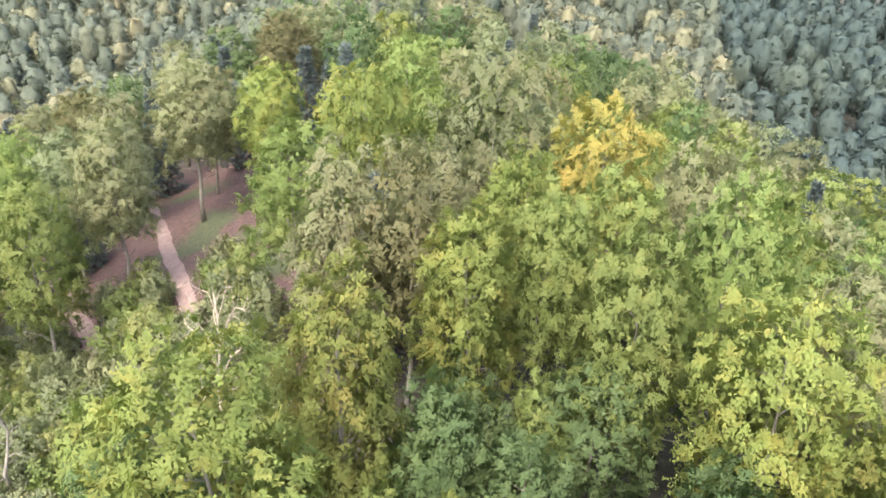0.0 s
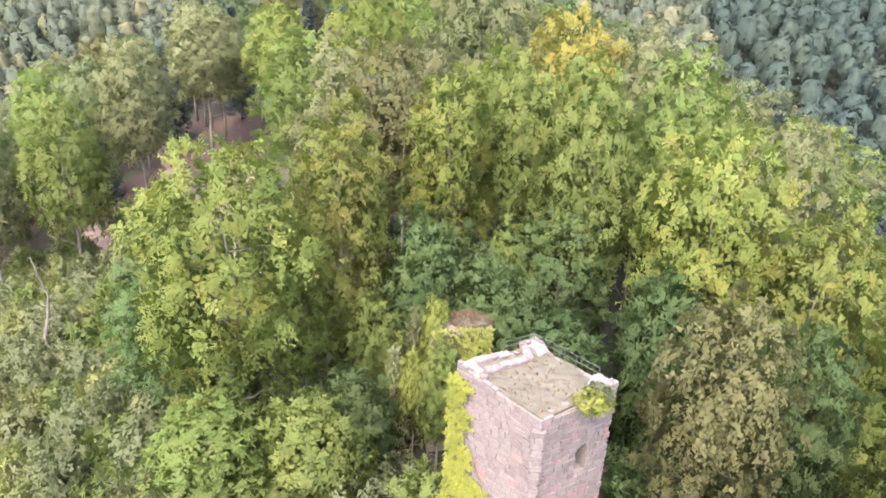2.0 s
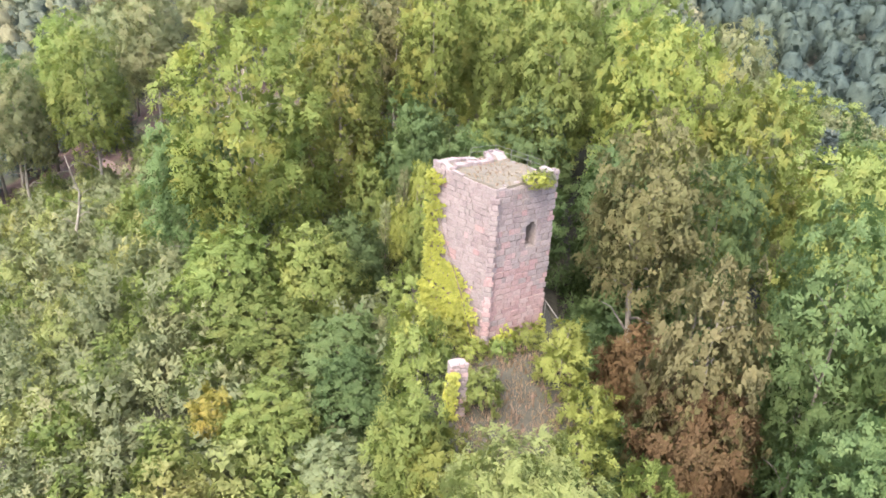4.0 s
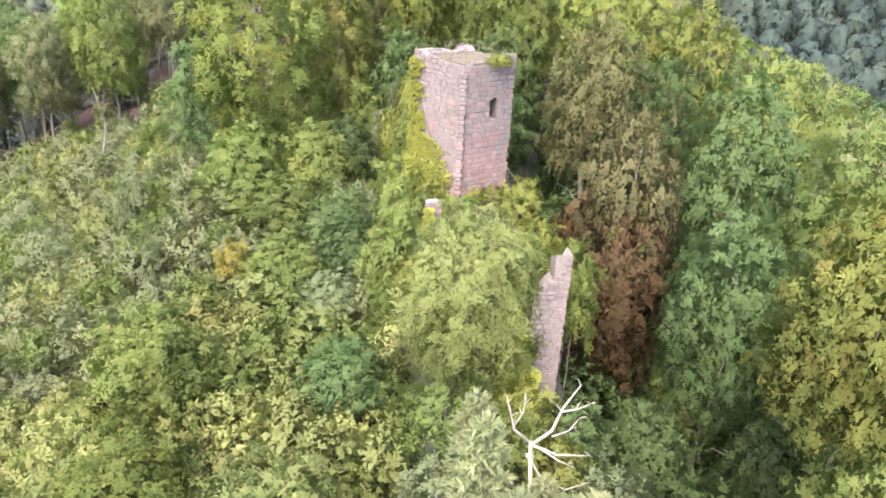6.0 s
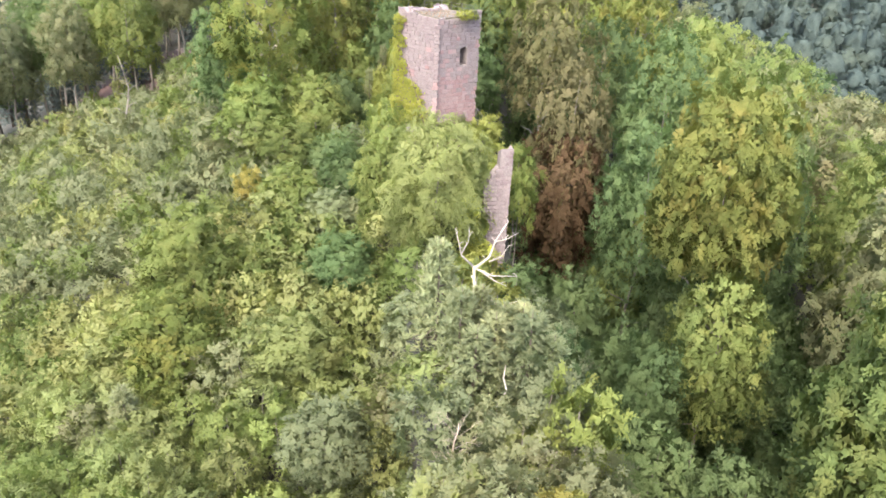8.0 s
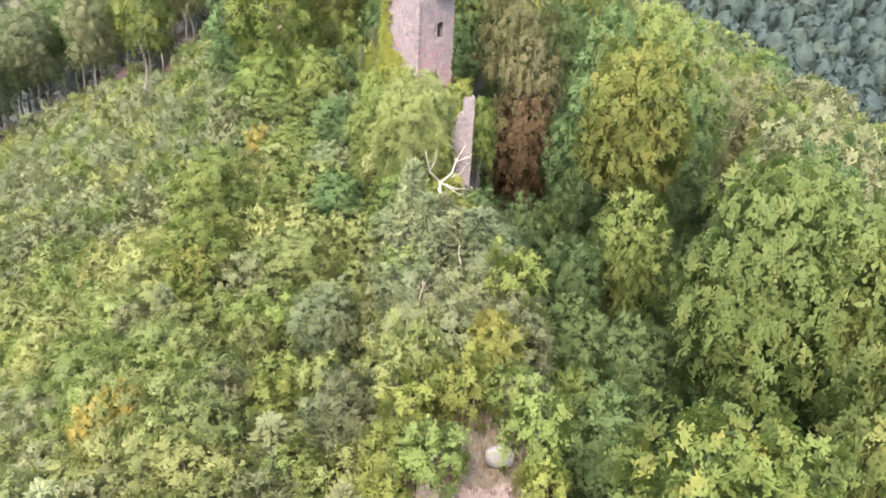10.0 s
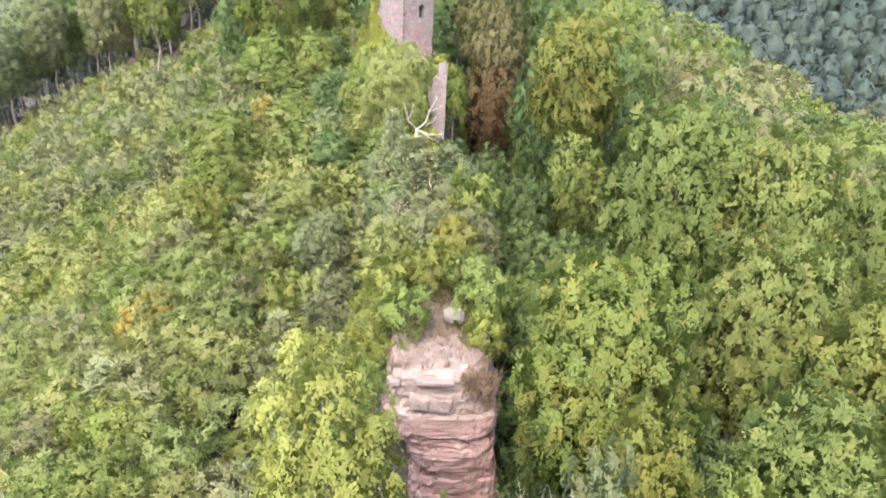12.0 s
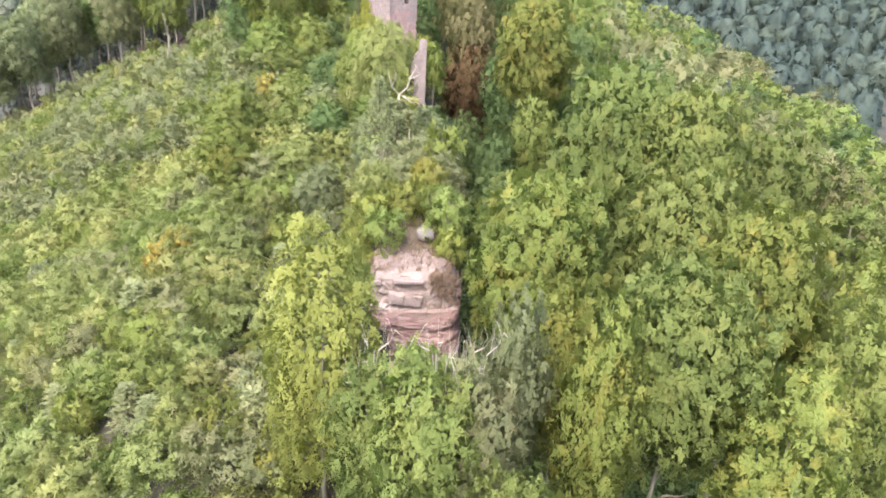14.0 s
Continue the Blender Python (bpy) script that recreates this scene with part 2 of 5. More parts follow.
def simple(name, a, b, scale, rough=0.9, metal=0.0):
    m, nt, p, out = material(name)
    n = noise_tex(nt, scale, 6, 0.65)
    nt.links.new(ramp(nt, n, [(0.32, a), (0.68, b)]), p.inputs["Base Color"])
    p.inputs["Roughness"].default_value, p.inputs["Metallic"].default_value = rough, metal
    bump(nt, n, 0.4, 0.04, p)
    return m


TRACK = simple("sandy_track", (0.13, 0.088, 0.082), (0.21, 0.15, 0.135), 0.9)
TURF = simple("dry_turf", (0.078, 0.068, 0.050), (0.140, 0.118, 0.094), 1.6)
GRASS = leaf_mat("dry_grass_blades", (0.09, 0.08, 0.05), (0.135, 0.115, 0.075), (0.18, 0.15, 0.105), (0.10, 0.11, 0.045), 0.5)
IRON = simple("grey_iron", (0.10, 0.10, 0.10), (0.20, 0.19, 0.18), 12, 0.6, 0.6)


# ---------------------------------------------------------------- helpers for meshes
def raw_mesh(name, verts, faces, mat=None, smooth=False, normals=None):
    me = bpy.data.meshes.new(name)
    me.from_pydata(np.asarray(verts).tolist(), [], faces if isinstance(faces, list) else faces.tolist())
    if mat:
        me.materials.append(mat)
    if smooth or normals is not None:
        me.polygons.foreach_set("use_smooth", [True] * len(me.polygons))
    me.update()
    if normals is not None:
        me.normals_split_custom_set_from_vertices(np.asarray(normals).tolist())
    return me


def part(name, bm, mat, parent, label=""):
    """Links a bmesh as one mesh object under a thing or a part."""
    me = bpy.data.meshes.new(name)
    bm.to_mesh(me)
    bm.free()
    me.materials.append(mat)
    ob = new(name, me)
    ob.parent = parent
    return tagged(ob, label)


def mesh_part(name, me, parent, label="", mat=None):
    ob = new(name, me)
    ob.parent = parent
    if mat:
        ob.material_slots[0].link = "OBJECT"
        ob.material_slots[0].material = mat
    return tagged(ob, label)


def thing(name, m, label, category, group=""):
    e = new(name)
    e.empty_display_size = 0.5
    e.matrix_world = m
    return tagged(e, label, category, group)


# ---------------------------------------------------------------- the lie of the land
def soft(v, k=4.0):
    return 0.5 * (v + np.sqrt(v * v + k * k))


def step(a, b, v):
    t = np.clip((v - a) / (b - a), 0, 1)
    return t * t * (3 - 2 * t)


def ground_z(x, y):
    """Height of the hillside: a ridge along +y that falls off to both sides, with a rock spine under the ruin."""
    x, y = np.asarray(x, float), np.asarray(y, float)
    b = np.interp(y, [-400, -100, -60, -43, -20, 0, 17, 40, 90, 150, 400], [-80, -48, -39.5, -34, -30, -27, -24.5, -23, -21, -18, -12])
    xl = np.interp(y, [0, 90], [-8, -22])
    dl, dr = soft(xl - x), soft(x - 15)
    near = b - np.interp(y, [0, 90], [0.52, 0.44]) * dl - 0.5 * np.minimum(dr, 18) - 0.28 * np.maximum(dr - 18, 0)
    far = -56 + 0.13 * np.maximum(y - 140, 0) + 0.14 * np.maximum(y - 400, 0) + 0.05 * np.maximum(x - 180, 0)
    far = far + np.where(x < 20, np.minimum(0.25 * (x - 20), 0) * 0.2 - 12, 0) + 0.2 * np.maximum(-y - 150, 0)
    z = np.maximum(near, far)
    z = z + 0.7 * np.sin(x * 0.13 + 1.3) * np.cos(y * 0.11) + 0.35 * np.sin(x * 0.37 + y * 0.29)
    top = np.interp(y, [-46, -40, -34, -20, -6, 6, 13, 22, 30], [-23.0, -22.4, -21.8, -21.2, -20.5, -18.2, -16.0, -16.0, -22])
    mid = np.interp(y, [-46, -20, 0, 20], [11.9, 11.0, 9.5, 7.6])
    half = np.interp(y, [-46, -20, 0, 20], [3.4, 3.6, 4.4, 5.2])
    on = (1 - step(half - 0.4, half + 1.4, np.abs(x - mid))) * step(-45.2, -44.0, y) * (1 - step(24, 30, y))
    return z * (1 - on) + np.maximum(top, z) * on


def gz(x, y):
    return float(ground_z(x, y))


def axis_steps(parts):
    out = []
    for a, b, s in parts:
        out += list(np.arange(a, b, s))
    return np.array(out + [parts[-1][1]])


gx = axis_steps([(-1600, -400, 150), (-400, -150, 25), (-150, -70, 4), (-70, -4, 1.6), (-4, 22, 0.7), (22, 60, 1.6), (60, 180, 4), (180, 500, 25), (500, 1700, 150)])
gy = axis_steps([(-1200, -300, 150), (-300, -110, 20), (-110, -55, 2.5), (-55, 32, 0.8), (32, 130, 2), (130, 420, 8), (420, 1000, 40), (1000, 2200, 200)])
GX, GY = np.meshgrid(gx, gy)
GZ = ground_z(GX, GY)
nx, ny = len(gx), len(gy)
idx = np.arange(nx * ny).reshape(ny, nx)
quads = np.stack([idx[:-1, :-1], idx[:-1, 1:], idx[1:, 1:], idx[1:, :-1]], -1).reshape(-1, 4)
ground = new("ground", raw_mesh("ground", np.stack([GX, GY, GZ], -1).reshape(-1, 3), quads, GROUND, True))
tagged(ground, "wooded hillside with reddish leaf litter and green undergrowth", "ground", kind="structure")


# ---------------------------------------------------------------- trees
def leaves(rng, c, n, length, width, k=3, droop=0.35, wild=0.8, tilt=0.22, face=None):
    """k leaf sprays at each place c, growing along n: vertices and triangles."""
    c, n = np.repeat(c, k, 0), np.repeat(n, k, 0)
    m = len(c)
    d = 0.8 * n + wild * rng.normal(size=(m, 3)) * 0.6
    d[:, 2] -= droop
    d /= np.linalg.norm(d, axis=1, keepdims=True) + 1e-9
    up = np.array([0, 0, 1.0]) + 0.35 * n if face is None else np.repeat(face, k, 0)
    up = up + tilt * rng.normal(size=(m, 3))
    s = np.cross(d, up)
    s /= np.linalg.norm(s, axis=1, keepdims=True) + 1e-9
    ln = (length * rng.uniform(0.65, 1.35, m))[:, None]
    wd = (width * rng.uniform(0.7, 1.3, m))[:, None]
    start = c + 0.15 * ln * rng.normal(size=(m, 3))
    skew = rng.uniform(-0.3, 0.3, m)[:, None]
    tri = np.stack([start + s * wd * (0.5 + skew), start + d * ln, start - s * wd * (0.5 - skew)], 1)
    if face is not None:
        turned = np.einsum("ij,ij->i", np.cross(tri[:, 1] - tri[:, 0], tri[:, 2] - tri[:, 0]), np.repeat(face, k, 0)) < 0
        tri[turned] = tri[turned][:, ::-1]
    verts = tri.reshape(-1, 3)
    return verts, np.arange(3 * m).reshape(-1, 3)


def unit(v):
    return v / (np.linalg.norm(v, axis=-1, keepdims=True) + 1e-9)


def plumes(rng, base, d, nrm, ln, nodes, length, width, droop, open_=0.75):
    """Feathery sprays: leaves set in pairs along stems that start at base, run along d and droop. Triangles (m, 3, 3) and one normal each."""
    u = np.linspace(0.12, 1.0, nodes)
    s = unit(np.cross(d, nrm))
    pos = base[:, None] + d[:, None] * (u[None, :, None] * ln[:, None, None])
    pos[..., 2] -= droop * ln[:, None] * u[None] ** 2
    tan = np.repeat(d[:, None], nodes, 1)
    tan[..., 2] -= 2 * droop * u[None]
    tan = unit(tan)
    tris, norms = [], []
    for sign in (-1, 1):
        p = (pos + rng.normal(size=pos.shape) * 0.10 * length).reshape(-1, 3)
        m = len(p)
        up = unit(np.repeat(nrm, nodes, 0) + 0.42 * rng.normal(size=(m, 3)))
        ld = tan.reshape(-1, 3) * 0.8 + sign * np.repeat(s, nodes, 0) * open_ * np.tile(1.1 - 0.55 * u, len(d))[:, None] + 0.22 * rng.normal(size=(m, 3))
        ld = unit(ld)
        side = unit(np.cross(ld, up))
        lw = (np.tile(1.08 - 0.4 * u, len(d)) * rng.uniform(0.7, 1.3, m))[:, None]
        skew = rng.uniform(-0.25, 0.25, m)[:, None]
        tip, edge = p + ld * length * lw, side * width * lw
        # half of the leaves widen towards their tip
        wide = (rng.random(m) < 0.6)[:, None]
        t = np.stack([np.where(wide, tip, p) + edge * (0.5 + skew), np.where(wide, p, tip), np.where(wide, tip, p) - edge * (0.5 - skew)], 1)
        turned = np.einsum("ij,ij->i", np.cross(t[:, 1] - t[:, 0], t[:, 2] - t[:, 0]), up) < 0
        t[turned] = t[turned][:, ::-1]
        tris.append(t)
        norms.append(up)
    return np.concatenate(tris), np.concatenate(norms)


def ball_arrays(level):
    bm = bmesh.new()
    bmesh.ops.create_icosphere(bm, subdivisions=level, radius=1)
    v, f = np.array([q.co[:] for q in bm.verts]), np.array([[q.index for q in p.verts] for p in bm.faces])
    bm.free()
    return v, f


BALLS = {level: ball_arrays(level) for level in (2, 3, 4)}


def face_normals(v, f):
    return np.cross(v[f[:, 1]] - v[f[:, 0]], v[f[:, 2]] - v[f[:, 0]])


def crown_leaves(rng, radius, z0, z1, lobes, count, length, width, nodes=4, level=4, size=0.40, low=-0.75, taper=0.0, lift=0.25, droop=0.25, flat=0.8, spread=(0.56, 0.76), reach=0.85, rough=0.06, roundness=1.8, wobble=1.0, under=-0.75, core=1500, solid=0.0, crisp=0.40, fan=8, inset=0.80):
    """A crown: an uneven ovoid of overlapping lobes, its dense inner foliage, and leafy sprays that grow all over it."""
    mid, hh = 0.5 * (z0 + z1), 0.5 * (z1 - z0)
    ph = rng.uniform(0, 6.28, 4)
    i = np.arange(lobes)
    w = low + (0.97 - low) * (i + rng.uniform(0.1, 0.9, lobes)) / lobes
    a = i * 2.39996 + rng.uniform(-0.4, 0.4, lobes)
    ring = np.sqrt(np.clip(1 - w * w, 0, 1)) * (1 - taper * np.clip(w, 0, 1))
    wob = 1 + wobble * (0.15 * np.sin(2 * a + ph[0] + 2 * w) + 0.11 * np.sin(3 * a + ph[1] - 3 * w))
    t = rng.uniform(*spread, lobes)
    rl = radius * size * rng.uniform(0.65, 1.3, lobes)
    top = np.minimum(mid + hh * w * 0.9 * rng.uniform(0.9, 1.04, lobes), z1 - 0.8 * rl * flat)
    ctr = np.stack([radius * ring * wob * t * np.cos(a), radius * ring * wob * t * np.sin(a), top - mid], 1)
    # the inner foliage: for every direction the farthest lobe, in a space where lobes are round
    ball, tri = BALLS[level]
    squash = np.array([1, 1, flat])
    d = unit(ball * [radius, radius, hh * 0.9] / squash)
    c = ctr / squash
    along = d @ c.T
    gap = rl[None] ** 2 - (np.sum(c * c, 1)[None] - along ** 2)
    far = np.where(gap > 0, along + np.sqrt(np.maximum(gap, 0)), 0.0).max(1)
    plain = 0.62 / np.sqrt((d[:, 0] ** 2 + d[:, 1] ** 2) / radius ** 2 + (d[:, 2] * flat / hh) ** 2)
    r = np.maximum(far, plain) * (1 + rough * rng.normal(size=len(d)))
    hv = d * r[:, None] * squash
    fn = face_normals(hv, tri)
    vn = np.zeros_like(hv)
    for k in range(3):
        np.add.at(vn, tri[:, k], fn)
    vn = unit(vn)
    whole = unit(hv / [radius, radius, hh])
    soft_n = unit(vn + roundness * whole)
    # boughs, spread evenly over it, each a drooping fan of leafy sprays
    boughs = count // fan
    j = np.arange(boughs)
    zz = 1 - (j + 0.5) / boughs * (1 - under)
    aa = j * 2.39996 + ph[2]
    rr_ = np.sqrt(1 - zz * zz)
    even = unit(np.stack([rr_ * np.cos(aa), rr_ * np.sin(aa), zz], 1) + 0.06 * rng.normal(size=(boughs, 3)))
    at = np.argmax(even @ ball.T, 1)
    spot = hv[at] * rng.uniform(inset, 1.02, (boughs, 1))
    n = soft_n[at]
    over = rng.normal(size=(boughs, 3)) + [0, 0, 1.2 * lift]
    over = unit(over - n * np.sum(over * n, 1, keepdims=True))
    ax = unit(rng.uniform(0.35, 1.1, (boughs, 1)) * n + over)
    face = n + [0, 0, 0.15] + 0.55 * rng.normal(size=(boughs, 3))
    face = unit(face - ax * np.sum(face * ax, 1, keepdims=True))
    side = np.cross(ax, face)
    tone = unit(n + [0, 0, 0.3] + 0.24 * rng.normal(size=(boughs, 3)))
    bo = np.repeat(np.arange(boughs), fan)
    k = np.tile(np.linspace(-1.0, 1.0, fan), boughs) + 0.15 * rng.normal(size=len(bo))
    d = unit(ax[bo] * np.cos(k)[:, None] + side[bo] * np.sin(k)[:, None] + 0.12 * face[bo] * rng.normal(size=(len(bo), 1)))
    ln = reach * rng.uniform(0.6, 1.3, len(bo))
    base = spot[bo] + ax[bo] * (reach * rng.uniform(-0.1, 0.9, len(bo)) * (1 - 0.6 * np.abs(k)))[:, None] + 0.06 * reach * rng.normal(size=(len(bo), 3))
    leaf, up = plumes(rng, base, d, face[bo], ln, nodes, length, width, droop)
    nn = np.tile(np.repeat(tone[bo], nodes, 0), (2, 1))
    bend = np.repeat(unit(nn + crisp * up + 0.10 * rng.normal(size=up.shape)), 3, 0)
    v = leaf.reshape(-1, 3)
    if solid:
        # a far crown, too far off to look into, is closed inside
        f = np.concatenate([np.arange(len(v)).reshape(-1, 3), tri + len(v)])
        return np.concatenate([v, hv * solid]) + [0, 0, mid], f, np.concatenate([bend, soft_n])
    # loose sprays deeper in the crown
    at = rng.integers(0, len(hv), core)
    c = hv[at] * rng.uniform(0.55, 0.92, (core, 1)) + 0.05 * radius * rng.normal(size=(core, 3))
    q = unit(soft_n[at] + 0.3 * rng.normal(size=(core, 3)))
    v2, _ = leaves(rng, c, q * 0.3 + rng.normal(size=(core, 3)) * 0.5, 1.35 * length, 1.6 * width, 3, 0.2, face=q)
    v = np.concatenate([v, v2])
    bend = np.concatenate([bend, np.repeat(q, 9, 0)])
    return v + [0, 0, mid], np.arange(len(v)).reshape(-1, 3), bend


def tube(path, radii, sides=6):
    """A tapered limb along a path."""
    path = np.asarray(path, float)
    verts, faces = [], []
    for i, p in enumerate(path):
        t = unit(path[min(i + 1, len(path) - 1)] - path[max(i - 1, 0)])
        a = unit(np.cross(t, [0.31, 0.9, 0.2]))
        b = np.cross(t, a)
        for j in range(sides):
            ang = 6.2832 * j / sides
            verts.append(p + radii[i] * (math.cos(ang) * a + math.sin(ang) * b))
    for i in range(len(path) - 1):
        for j in range(sides):
            q = i * sides
            faces.append([q + j, q + (j + 1) % sides, q + sides + (j + 1) % sides, q + sides + j])
    faces.append(list(range(sides))[::-1])
    faces.append(list(range((len(path) - 1) * sides, len(path) * sides)))
    return np.array(verts), faces


def join_tubes(tubes):
    verts, faces, n = [], [], 0
    for v, f in tubes:
        verts.append(v)
        faces += [[i + n for i in q] for q in f]
        n += len(v)
    return np.concatenate(verts), faces


def limbs(rng, height, radius, r0, first=0.35, count=9, sides=6, lift=0.5, twigs=0, kink=0.05):
    """Trunk with limbs (and twigs) that taper towards the crown's edge."""
    steps = 7
    path = np.array([[kink * height * 0.3 * math.sin(i * 1.3 + r0 * 9), kink * height * 0.3 * math.cos(i * 1.7), height * 0.86 * i / (steps - 1) - (0.6 if i == 0 else 0)] for i in range(steps)])
    path[0, :2] = 0
    made = [tube(path, [r0 * (1.25 if i == 0 else 1) * (1 - 0.93 * i / (steps - 1)) + 0.02 for i in range(steps)], sides + 2)]
    for k in range(count):
        f = first + (0.92 - first) * (k + 0.5) / count
        start = np.array([np.interp(f * height * 0.86, path[:, 2], path[:, j]) for j in range(2)] + [f * height * 0.86])
        a = k * 2.4 + rng.uniform(-0.5, 0.5)
        reach = radius * rng.uniform(0.5, 0.75) * (1.1 - 0.9 * max(0, f - 0.5))
        pts = [start + np.array([math.cos(a) * reach * s, math.sin(a) * reach * s, lift * reach * s * (1.2 - 0.6 * s)]) + rng.normal(size=3) * 0.06 * reach * (s > 0) for s in (0, 0.35, 0.7, 1.0)]
        rl = r0 * 0.42 * (1 - 0.6 * f)
        made.append(tube(pts, [rl, rl * 0.7, rl * 0.42, rl * 0.15], 4 if sides < 6 else 5))
        for _ in range(twigs):
            s = rng.uniform(0.35, 1.0)
            p0 = np.array([np.interp(s, (0, 0.35, 0.7, 1.0), [q[j] for q in pts]) for j in range(3)])
            dv = unit(rng.normal(size=3) + [math.cos(a), math.sin(a), 0.6]) * reach * rng.uniform(0.25, 0.5)
            made.append(tube([p0, p0 + 0.55 * dv + rng.normal(size=3) * 0.05 * reach, p0 + dv], [rl * 0.35, rl * 0.22, rl * 0.06], 4))
    return join_tubes(made)


def tree_variant(seed, height, radius, base, lobes, per, length, width, r0=0.28, limb_count=10, first=None, **kw):
    rng = np.random.default_rng(seed)
    v, f, nm = crown_leaves(rng, radius, height * base, height, lobes, per, length, width, **kw)
    lv, lf = limbs(rng, height, radius, r0, first=base * 0.8 + 0.05 if first is None else first, count=limb_count)
    return raw_mesh("crown", v, f, LEAF["beech"], normals=nm), raw_mesh("trunk", lv, lf, BARK, True), height, radius


# unit kinds: every one is a crown and a trunk, later scaled to the single tree
KIND = {}
KIND["beech"] = [tree_variant(10 + i, 22, 6, 0.20, 34, 3400, 0.30, 0.19) for i in range(5)]
KIND["tall"] = [tree_variant(20 + i, 24, 5, 0.30, 30, 3200, 0.29, 0.18, taper=0.2) for i in range(3)]
KIND["drooping"] = [tree_variant(30 + i, 22, 5, 0.04, 34, 3400, 0.31, 0.18, size=0.36, taper=0.3, droop=0.8, lift=-0.3, flat=1.4) for i in range(2)]
KIND["high_chestnut"] = [tree_variant(45, 22, 5.2, 0.34, 90, 3200, 0.25, 0.17, level=4, size=0.20, flat=0.95, droop=0.8, lift=-0.2, low=-0.9, spread=(0.70, 0.88), reach=0.6, nodes=4, r0=0.42)]
KIND["chestnut"] = [tree_variant(40 + i, 18, 5.2, 0.10, 100, 3200, 0.25, 0.17, level=4, size=0.19, flat=0.95, droop=0.8, lift=-0.2, low=-0.9, spread=(0.70, 0.88), reach=0.6, nodes=4) for i in range(2)]
KIND["round"] = [tree_variant(50 + i, 16, 5, 0.06, 28, 2800, 0.28, 0.18, low=-0.85, core=3000, roundness=2.0, inset=0.80, crisp=0.32) for i in range(3)]
KIND["mid"] = [tree_variant(60 + i, 22, 5, 0.30, 20, 800, 0.48, 0.33, fan=5, nodes=3, level=3, core=300, size=0.42, limb_count=4, low=-0.6, reach=1.0) for i in range(4)]
KIND["dome"] = [tree_variant(140 + i, 20, 6, 0.34, 34, 5000, 0.28, 0.185, low=-0.6, r0=0.34, core=3500, roundness=4.0, wobble=0.6, inset=0.90, crisp=0.24, fan=6, reach=0.62) for i in range(3)]
KIND["willow"] = [tree_variant(70, 8, 3.4, 0.03, 40, 5600, 0.16, 0.06, level=4, core=3500, nodes=6, size=0.34, flat=1.1, droop=0.5, lift=0.2, low=-0.9, spread=(0.62, 0.70), reach=0.6, rough=0.02, roundness=1.5, r0=0.10, wobble=0.4)]
KIND["bush"] = [tree_variant(80 + i, 4, 2, 0.04, 12, 640, 0.20, 0.12, fan=5, nodes=4, level=2, core=200, size=0.42, low=-0.6, lift=0.4, reach=0.5, r0=0.05, limb_count=5) for i in range(4)]
KIND["scrub"] = [tree_variant(90 + i, 4.6, 2.3, 0.02, 12, 640, 0.22, 0.13, fan=5, nodes=4, level=2, core=200, size=0.42, low=-0.5, lift=0.5, reach=0.6, r0=0.04, limb_count=3, taper=0.3) for i in range(5)]


def conifer_variant(seed, height, radius, whorls, per, length, width):
    """A pine or spruce: whorls of drooping branches set with needle sprays, narrowing to a leader."""
    rng = np.random.default_rng(seed)
    cs, ns, tubes = [], [], []
    tubes.append(tube([[0, 0, -0.5], [0.05, 0, height * 0.5], [0, 0.05, height]], [0.022 * height, 0.012 * height, 0.01], 7))
    for w in range(whorls):
        f = 0.08 + 0.9 * w / whorls
        reach = radius * (1 - f) ** 0.75 * rng.uniform(0.8, 1.1) + 0.15
        for b in range(6):
            a = b * 1.047 + w * 0.6 + rng.uniform(-0.25, 0.25)
            d = np.array([math.cos(a), math.sin(a), 0.05 - 0.3 * (1 - f)])
            side = np.array([-math.sin(a), math.cos(a), 0])
            s = rng.uniform(0.15, 1.0, per) ** 0.8
            c = np.array([0, 0, height * f]) + d * (reach * s)[:, None] + side * (rng.normal(size=per) * 0.16 * reach * (1.1 - s))[:, None]
            c[:, 2] += 0.12 * reach * s ** 2 + rng.normal(size=per) * 0.05
            cs.append(c)
            ns.append(np.repeat([d + [0, 0, 0.35]], per, 0))
        tubes.append(tube([[0, 0, height * f], [d[0] * reach * 0.8, d[1] * reach * 0.8, height * f + d[2] * reach * 0.8]], [0.05, 0.015], 4))
    v, f = leaves(rng, np.concatenate(cs), np.concatenate(ns), length, width, 3, 0.0, 0.7)
    lv, lf = join_tubes(tubes)
    return raw_mesh("crown", v, f, LEAF["pine"]), raw_mesh("trunk", lv, lf, DARK_BARK, True), height, radius


KIND["pine"] = [conifer_variant(100 + i, 7, 2.4, 15, 9, 0.42, 0.15) for i in range(2)]
KIND["spruce"] = [conifer_variant(110 + i, 20, 4.0, 24, 12, 0.7, 0.28) for i in range(2)]


def bare_variant(seed, height, radius, r0, count, twigs, lift=0.7, first=0.15):
    rng = np.random.default_rng(seed)
    v, f = limbs(rng, height, radius, r0, first, count, 5, lift, twigs, 0.1)
    return raw_mesh("trunk", v, f, DEAD, True), height, radius


BARE = {"snag": bare_variant(200, 16, 3, 0.28, 14, 3), "twiggy": bare_variant(201, 6, 3, 0.15, 18, 9, 1.0, 0.05), "dry": bare_variant(202, 4, 2.2, 0.06, 18, 9, 1.0, 0.02)}

